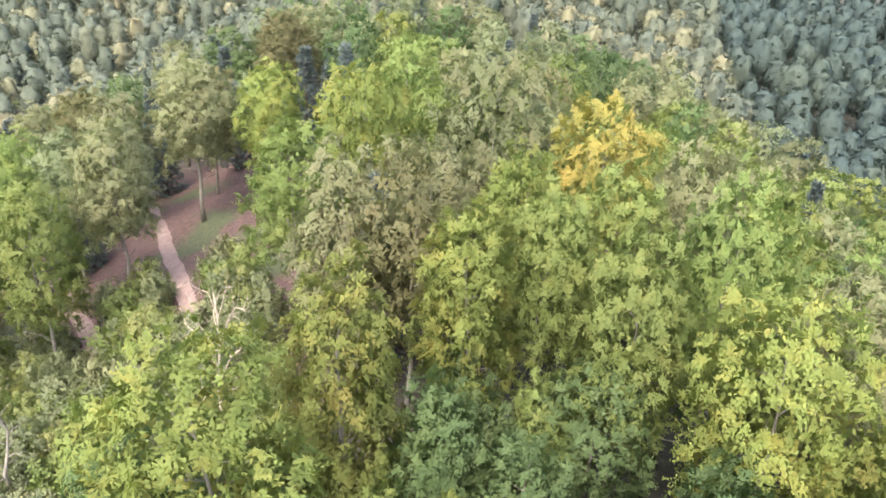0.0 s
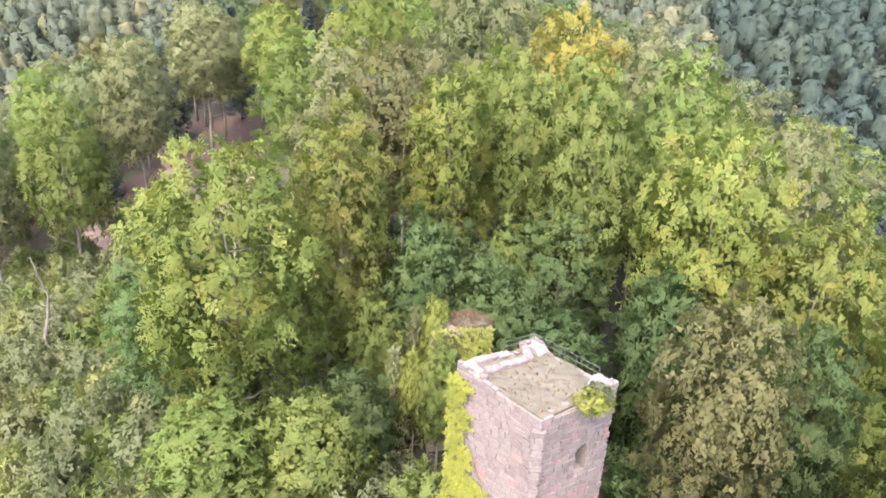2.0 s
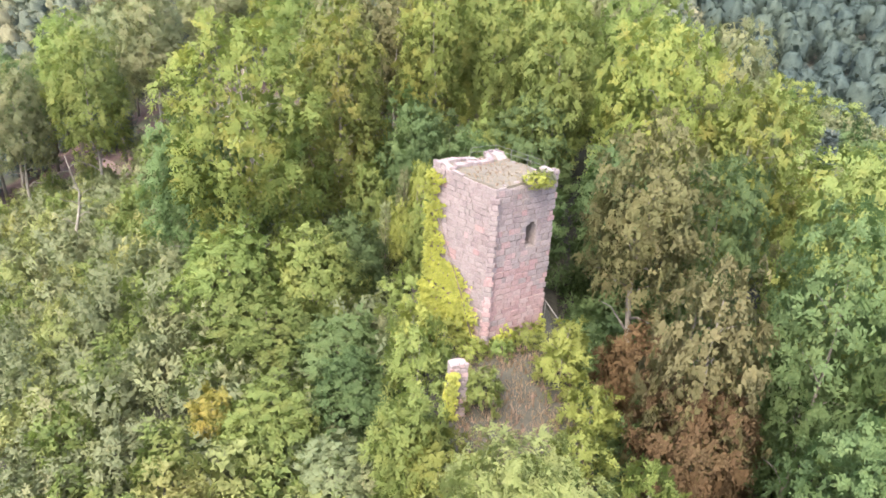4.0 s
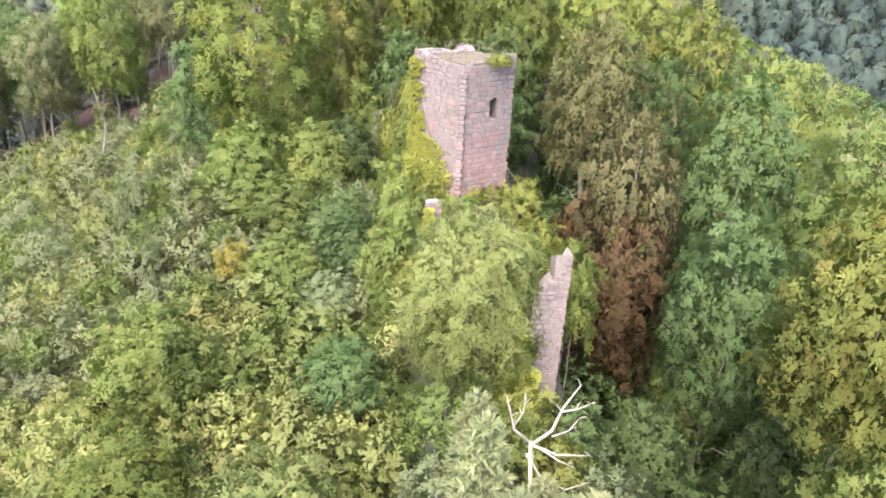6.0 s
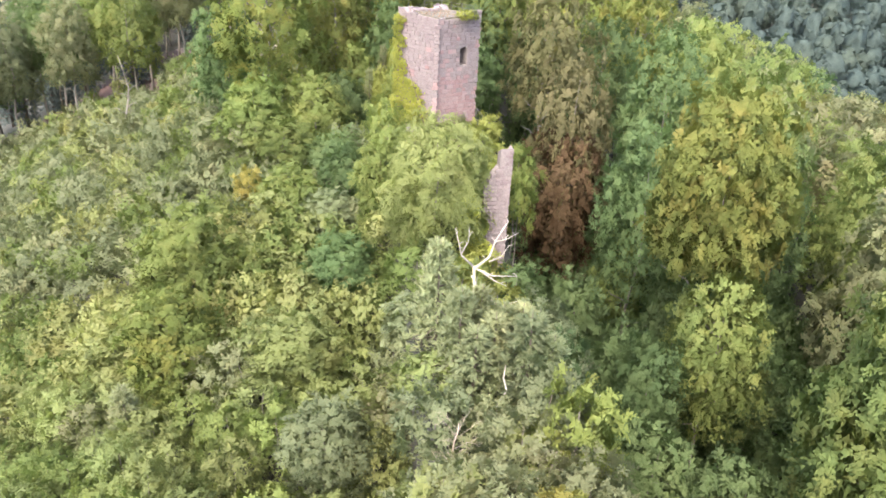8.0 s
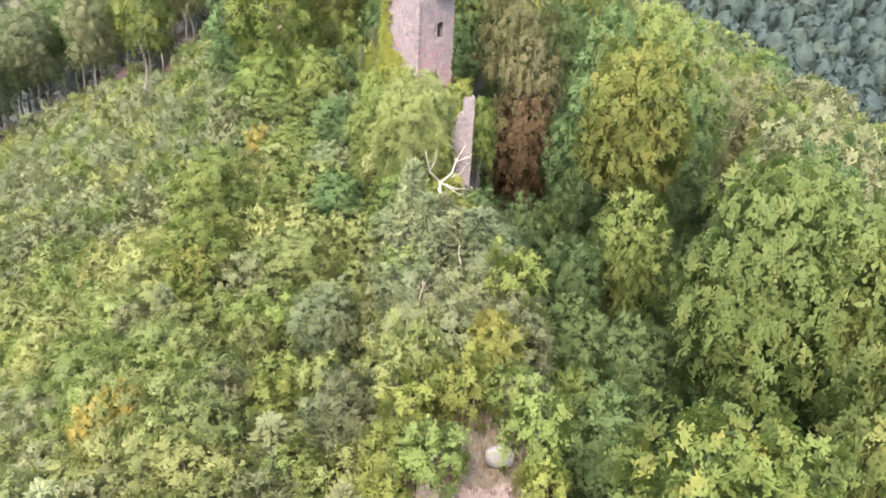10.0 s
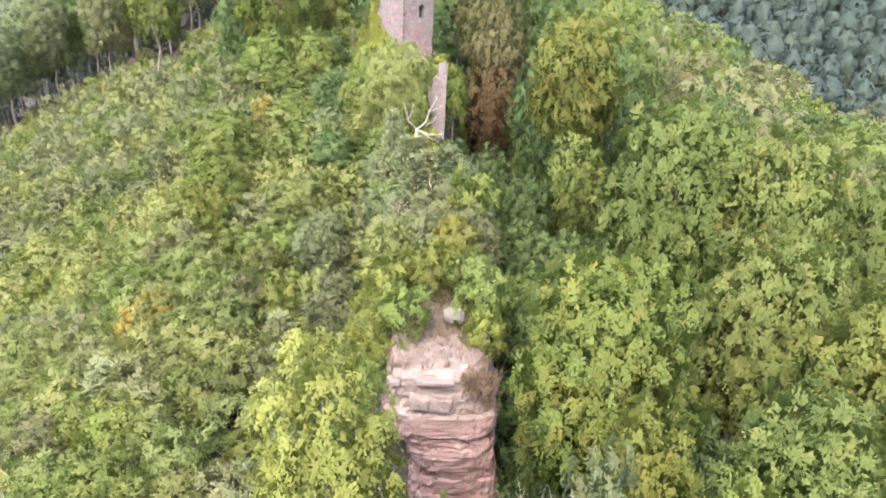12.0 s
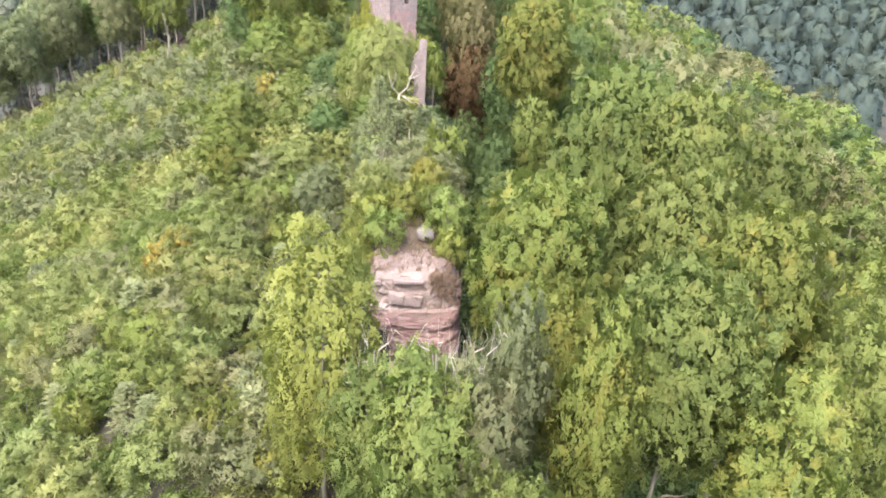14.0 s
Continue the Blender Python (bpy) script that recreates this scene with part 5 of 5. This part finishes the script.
# bleached dead tree that leans out over the splinter of wall
dead = thing("dead_tree", Matrix.Identity(4), "bleached forked dead tree with bare curved limbs", "dead tree")
rd = random.Random(8)
v, f = tube([(10.3, -17.0, gz(10.3, -17.0) - 0.3), (10.0, -16.6, -18.0), (9.8, -16.0, -15.0)], [0.12, 0.09, 0.08], 8)
mesh_part("trunk", raw_mesh("trunk", v, f, TWIG, True), dead)
for pts, r0 in (
    (((9.8, -15.1), (9.0, -14.3), (8.75, -13.3), (8.5, -12.4)), 0.075), (((9.0, -14.2), (9.35, -13.5), (9.4, -12.7)), 0.045), (((9.85, -15.2), (10.7, -14.4), (11.05, -13.2), (11.7, -12.0)), 0.10),
    (((11.0, -13.35), (11.6, -13.1), (12.3, -12.6)), 0.055), (((10.7, -14.7), (11.4, -14.3), (11.8, -13.5)), 0.055), (((9.9, -15.2), (11.0, -15.6), (12.5, -15.5)), 0.075),
    (((10.3, -15.4), (11.1, -15.9), (11.9, -16.2)), 0.05), (((9.7, -15.7), (10.4, -17.0), (11.7, -17.9), (12.8, -17.5)), 0.075),
):
    y0 = rd.uniform(-0.5, 0.5)
    line = [Vector((x, -16.0 + y0 * i / 3, z)) for i, (x, z) in enumerate(pts)]
    tubes = [tube(line, [r0 * (1 - 0.8 * i / (len(line) - 1)) for i in range(len(line))], 6)]
    for _ in range(3):
        i = rd.randrange(1, len(line))
        s = line[i - 1].lerp(line[i], rd.uniform(0.4, 1.0))
        e = s + Vector((rd.uniform(-0.35, 0.35), rd.uniform(-0.3, 0.3), rd.uniform(0.05, 0.45)))
        tubes.append(tube([s, (s + e) / 2 + Vector((0, 0, 0.05)), e], [0.03, 0.02, 0.008], 5))
    v, f = join_tubes(tubes)
    mesh_part("limb", raw_mesh("limb", v, f, DEAD, True), dead)
snag = thing("dead_tree", Matrix.Identity(4), "small bleached dead sapling with a crooked tip", "dead tree")
v, f = tube([(10.9, -24, -21.5), (10.95, -24, -19.4), (11.4, -24, -18.4), (11.15, -24, -17.6), (11.2, -24, -16.8)], [0.08, 0.07, 0.055, 0.04, 0.015], 6)
mesh_part("trunk", raw_mesh("trunk", v, f, DEAD, True), snag)

# half-dead bushes in front of the rock
for k, (x, y, top, r) in enumerate(((13.0, -64.5, -17.2, 3.0), (9.6, -63, -18.8, 2.6), (16.0, -63.5, -18.4, 2.6), (12.0, -60.5, -20.5, 2.8), (15.5, -60, -21.0, 2.6))):
    plant("round", x, y, top - 0.4, r * 1.05, "muted" if x > 15.7 else "beech", "below the rock")
    if k != 3:
        plant_bare("twiggy", x + 0.3, y + 0.4, top + 3.1, r * 0.95, DEAD, "Bare twiggy half-dead bush below the rock", name="dry_bush", turn=x)

# ---------------------------------------------------------------- woodland beyond the hand-placed trees
taken = [(o.location.x, o.location.y) for o in scene.objects if o.type == "EMPTY" and o.get("category") == "tree"]
rw = random.Random(21)


def free_of(x, y, gap):
    return all((x - a) ** 2 + (y - b) ** 2 > gap * gap for a, b in taken)


def in_track(x, y):
    """The two sandy tracks and the open forest floor that they cross."""
    for path in TRACKS:
        for (ax, ay), (bx, by) in zip(path, path[1:]):
            t = max(0, min(1, ((x - ax) * (bx - ax) + (y - ay) * (by - ay)) / ((bx - ax) ** 2 + (by - ay) ** 2)))
            if math.hypot(x - ax - t * (bx - ax), y - ay - t * (by - ay)) < 3.4:
                return True
    return False


TRACKS = [[(-62, 152), (-50, 126), (-40.3, 105), (-33.2, 90), (-28, 78)], [(-66, 117), (-52, 96), (-45, 86), (-39.5, 76.5)]]
for path in TRACKS:
    verts, faces = [], []
    fine = []
    for (ax, ay), (bx, by) in zip(path, path[1:]):
        for k in range(8):
            fine.append((ax + (bx - ax) * k / 8, ay + (by - ay) * k / 8))
    for k, (x, y) in enumerate(fine[:-1]):
        dx, dy = fine[k + 1][0] - x, fine[k + 1][1] - y
        ln = math.hypot(dx, dy)
        nx_, ny_ = -dy / ln, dx / ln
        for j, w in enumerate((-1.1, -0.45, 0.45, 1.1)):
            w = w * (1 + 0.10 * math.sin(k * 1.9 + j)) + 0.12 * math.sin(k * 0.7)
            px_, py_ = x + nx_ * w, y + ny_ * w
            verts.append((px_, py_, gz(px_, py_) + (0.10 if 0 < j < 3 else 0.03)))
    for k in range(len(fine) - 2):
        for j in range(3):
            faces.append([4 * k + j, 4 * k + j + 1, 4 * k + 5 + j, 4 * k + 4 + j])
    ob = new("track", raw_mesh("track", verts, faces, TRACK, True))
    tagged(ob, "sandy reddish forest track worn into the slope", "track", kind="structure")

# the wood's edge with tall bare trunks
EDGE = "at the wood's edge"
for x, y, top, r, hue in ((-78, 75, -22, 5.0, "blue"), (-72.7, 86, -18, 5.0, "blue"), (-57, 78, -13, 4.5, "muted"), (-86, 72, -27, 5.5, "blue"), (-66, 92, -14, 5.0, "deep"), (-50, 97, -6, 4.6, "blue"),
                         (-90, 84, -26, 5.5, "deep"), (-82, 92, -20, 5.5, "blue"), (-74, 100, -13, 5.0, "deep"), (-61, 104, -9, 5.2, "beech"), (-95, 66, -30, 5.5, "deep")):
    plant("tall", x, y, top, r, hue, EDGE, group="trees at the wood's edge")
    taken.append((x, y))
plant_bare("snag", -39, 55.5, -15.5, 2.6, BARK, "Tall grey dead tree with bare limbs above scrub")

# dark conifers and tall trees behind the tracks
for kind, x, y, h, r, hue in (
    ("spruce", -53.4, 141.6, 19, 4.2, "spruce"), ("spruce", -23.5, 135.4, 20, 4.0, "spruce"), ("spruce", -19.0, 137, 19, 3.8, "spruce"), ("spruce", -99.3, 170, 25, 5.0, "spruce"), ("spruce", -20.3, 205.6, 20, 4.5, "spruce"),
    ("spruce", -27, 214, 21, 4.6, "spruce"), ("spruce", -14, 212, 21, 4.6, "spruce"), ("spruce", -38.5, 140.5, 18, 4.0, "spruce"), ("tall", -49.0, 149, 25, 5.0, "muted"), ("tall", -39.5, 129.5, 23.5, 4.6, "olive"),
    ("tall", -72.2, 133.1, 28, 5.6, "muted"), ("tall", -59.6, 124.4, 28, 5.4, "olive"), ("tall", -64, 140, 26, 5.2, "blue"), ("spruce", -66, 128, 20, 4.0, "spruce"), ("spruce", -80, 120, 21, 4.4, "spruce"), ("tall", -30, 150, 25, 5.4, "olive"),
    ("spruce", -45, 160, 23, 4.4, "spruce"), ("tall", -29.5, 124, 20, 4.6, "blue"), ("spruce", -56, 112, 15, 3.2, "spruce"), ("spruce", -61, 115, 18, 3.6, "spruce"),
):
    plant(kind, x, y, gz(x, y) + h, r, hue, "behind the forest track", group="trees of the closed wood")
    taken.append((x, y))
hues = ["beech", "beech", "muted", "bright", "deep", "blue", "muted", "beech"]
made = 0
for _ in range(6000):
    x, y = rw.uniform(-102, 95), rw.uniform(30, 185)
    if made >= 175:
        break
    if not free_of(x, y, 7.4 if y < 110 else 8.4) or in_track(x, y):
        continue
    if x < -14 and y < 112 + 6 * math.sin(x * 0.2):
        if not (x < -60 and y > 100 - 0.55 * (-60 - x)):
            continue
    if x < 12 and y < 56 or x < 40 and y < 46:
        continue
    if x > 12 and y > 240 - 1.15 * x:
        continue
    hue = hues[rw.randrange(len(hues))]
    if hue == "blue" and y < 115 and x > -45:
        hue = "olive"
    if x < -45 or y > 150:
        hue = rw.choice(("blue", "deep", "muted"))
    spruce = rw.random() < (0.55 if x < -55 else 0.16 if x < 40 else 0.05)
    h = rw.uniform(20, 26)
    if x > 60:
        h = rw.uniform(18, 23)
    plant("spruce" if spruce else "mid", x, y, gz(x, y) + h, rw.uniform(3.6, 4.4) if spruce else rw.uniform(4.6, 6.0), "spruce" if spruce else hue, "in the closed wood", group="trees of the closed wood")
    taken.append((x, y))
    made += 1
made = 0
for _ in range(3000):
    x, y = rw.uniform(30, 95), rw.uniform(-75, 60)
    if made >= 75:
        break
    if not free_of(x, y, 7.6) or y > 40 + 20 * (x - 40) / 40 and x < 42 or y < 0.95 * x - 82:
        continue
    # low infill trees: their deep green puts shade into the gaps between crowns
    low_one = x < 50 and y < 10
    plant("mid", x, y, gz(x, y) + (rw.uniform(10, 15) if low_one else rw.uniform(19, 25)), rw.uniform(3.8, 4.8) if low_one else rw.uniform(4.8, 6.2), "deep" if low_one else rw.choice(("beech", "muted", "olive", "beech", "deep")), "beside the ruin", group="trees of the closed wood")
    taken.append((x, y))
    made += 1


# ---------------------------------------------------------------- young growth on the open slope
def place_many(name, label, category, variants, spots, mat):
    """One mesh of many plants, each a scaled and turned copy of a variant's crown."""
    vs, fs, ns, n = [], [], [], 0
    for k, (x, y, z, r, h, a) in enumerate(spots):
        v, f, nm, vh, vr = variants[k % len(variants)]
        turn = np.array([[math.cos(a), -math.sin(a), 0], [math.sin(a), math.cos(a), 0], [0, 0, 1]])
        vs.append((v * [r / vr, r / vr, h / vh]) @ turn.T + [x, y, z])
        ns.append(nm @ turn.T)
        fs.append(f + n)
        n += len(v)
    me = bpy.data.meshes.new(name)
    v, f = np.concatenate(vs), np.concatenate(fs)
    me.vertices.add(len(v))
    me.vertices.foreach_set("co", v.ravel())
    me.loops.add(f.size)
    me.loops.foreach_set("vertex_index", f.ravel().astype(np.int32))
    me.polygons.add(len(f))
    me.polygons.foreach_set("loop_start", np.arange(0, f.size, 3, dtype=np.int32))
    me.materials.append(mat)
    me.update(calc_edges=True)
    me.polygons.foreach_set("use_smooth", [True] * len(f))
    me.normals_split_custom_set_from_vertices(np.concatenate(ns).tolist())
    return tagged(new(name, me), label, category, kind="stuff")


def low_variant(seed, height, radius, lobes, per, length, width, **kw):
    rng = np.random.default_rng(seed)
    v, f, nm = crown_leaves(rng, radius, height * 0.04, height, lobes, per, length, width, **kw)
    return v, f, nm, height, radius


LOW = [low_variant(400 + i, 4.6, 2.3, 10, 210, 0.33, 0.20, fan=4, nodes=3, level=2, core=160, size=0.44, low=-0.5, lift=0.5, taper=0.3, reach=0.7, rough=0.07) for i in range(6)]


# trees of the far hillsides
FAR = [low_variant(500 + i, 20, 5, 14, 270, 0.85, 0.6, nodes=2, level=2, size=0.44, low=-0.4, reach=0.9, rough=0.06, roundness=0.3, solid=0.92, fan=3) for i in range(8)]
SLENDER = [low_variant(520 + i, 20, 4, 14, 270, 0.8, 0.55, nodes=2, level=2, size=0.44, low=-0.4, reach=0.9, taper=0.2, rough=0.06, roundness=0.3, solid=0.92, fan=3) for i in range(8)]
scrub_near, scrub_far = [], []
cells = {}
for _ in range(30000):
    y = rw.uniform(-80, 92)
    left = max(-84, min(-12, -26 - 0.66 * (y + 50)))
    x = rw.uniform(left, float(np.interp(y, [-70, -48, -46, 0, 25, 60, 92], [34, 22, 6.5, 5.5, 1, -13, -24])))
    key = (int(x // 3), int(y // 3))
    if any((x - a) ** 2 + (y - b) ** 2 < 2.75 ** 2 for i in (-1, 0, 1) for j in (-1, 0, 1) for a, b in cells.get((key[0] + i, key[1] + j), ())):
        continue
    if not free_of(x, y, 2.4) or in_track(x, y):
        continue
    if x < -50 and y > 92 - 0.6 * (-50 - x) or 9 < x < 17 and -48 < y < -40:
        continue
    cells.setdefault(key, []).append((x, y))
    h = rw.uniform(3.4, 5.6) * (1.25 if y > 20 else 1.0)
    (scrub_near if -66 < y < -8 and x > -34 and len(scrub_near) < 300 else scrub_far).append((x, y, h))
under = []
for _ in range(9000):
    x, y = rw.uniform(16.5, 50), rw.uniform(-78, 40)
    if len(under) >= 270:
        break
    if all((x - a) ** 2 + (y - b) ** 2 > 7.5 for a, b in under) and free_of(x, y, 1.2):
        under.append((x, y))
place_many("undergrowth", "deep green undergrowth beneath the trees", "undergrowth", LOW, [(x, y, gz(x, y) - 0.2, rw.uniform(2.0, 3.0), rw.uniform(3, 7), rw.uniform(0, 6.28)) for x, y in under], LEAF["deep"])
for x, y, h in scrub_near:
    z = gz(x, y)
    hue = rw.choices(("scrub", "beech", "blue", "pale", "muted", "bright"), (46, 16, 2, 16, 12, 8))[0]
    kind = "pine" if rw.random() < 0.10 else "scrub"
    plant(kind, x, y, z + h * (1.0 if kind == "scrub" else 1.15), rw.uniform(2.0, 2.9), "pine" if kind == "pine" else hue, "on the open slope", group="young growth on the open slope")
for hue in ("scrub", "pale", "blue", "beech", "pine"):
    some = [s for i, s in enumerate(scrub_far) if (("blue", "pine", "blue", "scrub", "beech") if s[1] > 8 else ("scrub", "scrub", "scrub", "pale", "beech"))[i % 5] == hue]
    place_many("young_growth", f"dense young growth with {HUE_WORDS[hue]} covering the slope", "young growth", LOW, [(x, y, gz(x, y) - 0.2, rw.uniform(2.1, 3.0), h, rw.uniform(0, 6.28)) for x, y, h in some], LEAF[hue])

# the far wooded hillsides
def upper(x, y):
    return x <= 0.24 * y + 40


spots = []
cells = {}
for _ in range(60000):
    x, y = rw.uniform(-240, 250), rw.uniform(60, 470)
    if x < 12 and y < 183 or x < -60 and y < 175 and x > -102:
        continue
    if x > 12 and y < 240 - 1.15 * x - 2 or x > 0.66 * y + 70 or x < -0.55 * y - 40:
        continue
    if y > 400 and (x > 60 or x < -230):
        continue
    gap = 8.8 if upper(x, y) else 9.4
    key = (int(x // 12), int(y // 12))
    if any((x - a) ** 2 + (y - b) ** 2 < gap ** 2 for i in (-1, 0, 1) for j in (-1, 0, 1) for a, b in cells.get((key[0] + i, key[1] + j), ())):
        continue
    if y < 190 and not free_of(x, y, 6):
        continue
    cells.setdefault(key, []).append((x, y))
    if upper(x, y):
        spots.append((x, y, gz(x, y) - 0.5, rw.uniform(4.2, 5.6), rw.uniform(17, 24), rw.uniform(0, 6.28)))
    else:
        spots.append((x, y, gz(x, y) - 0.5, rw.uniform(4.3, 5.5), rw.uniform(15, 22), rw.uniform(0, 6.28)))
place_many("far_wood", "dense woodland on the distant hillsides, leaves tinted blue for haze", "wood", FAR, [s for s in spots if not upper(*s[:2])], LEAF["far"])
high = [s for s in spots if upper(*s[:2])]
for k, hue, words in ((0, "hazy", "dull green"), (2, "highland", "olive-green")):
    place_many("far_wood", f"{words} woodland, tinted for haze, covering the upper hill", "wood", SLENDER, [s for i, s in enumerate(high) if (0, 2, 0, 0, 0, 2, 0, 0, 0, 2, 0)[i % 11] == k], LEAF[hue])

# the wood goes on down the slopes behind and beside
spots = []
cells = {}
for _ in range(9000):
    x, y = rw.uniform(-170, 150), rw.uniform(-170, 60)
    inside = -84 < x < 62 and y > -78 and x > -34 - 0.66 * (y + 50) and x < 62 + 0.4 * (y + 78)
    if inside or not free_of(x, y, 9) or -60 < x < 60 and y > 40 or -24 < x < 40 and y > -86:
        continue
    key = (int(x // 12), int(y // 12))
    if any((x - a) ** 2 + (y - b) ** 2 < 121 for i in (-1, 0, 1) for j in (-1, 0, 1) for a, b in cells.get((key[0] + i, key[1] + j), ())):
        continue
    cells.setdefault(key, []).append((x, y))
    spots.append((x, y, gz(x, y) - 0.5, rw.uniform(5.8, 7.2), rw.uniform(12, 16), rw.uniform(0, 6.28)))
place_many("far_wood", "mixed green woodland on the lower slopes", "wood", SLENDER, spots, LEAF["beech"])
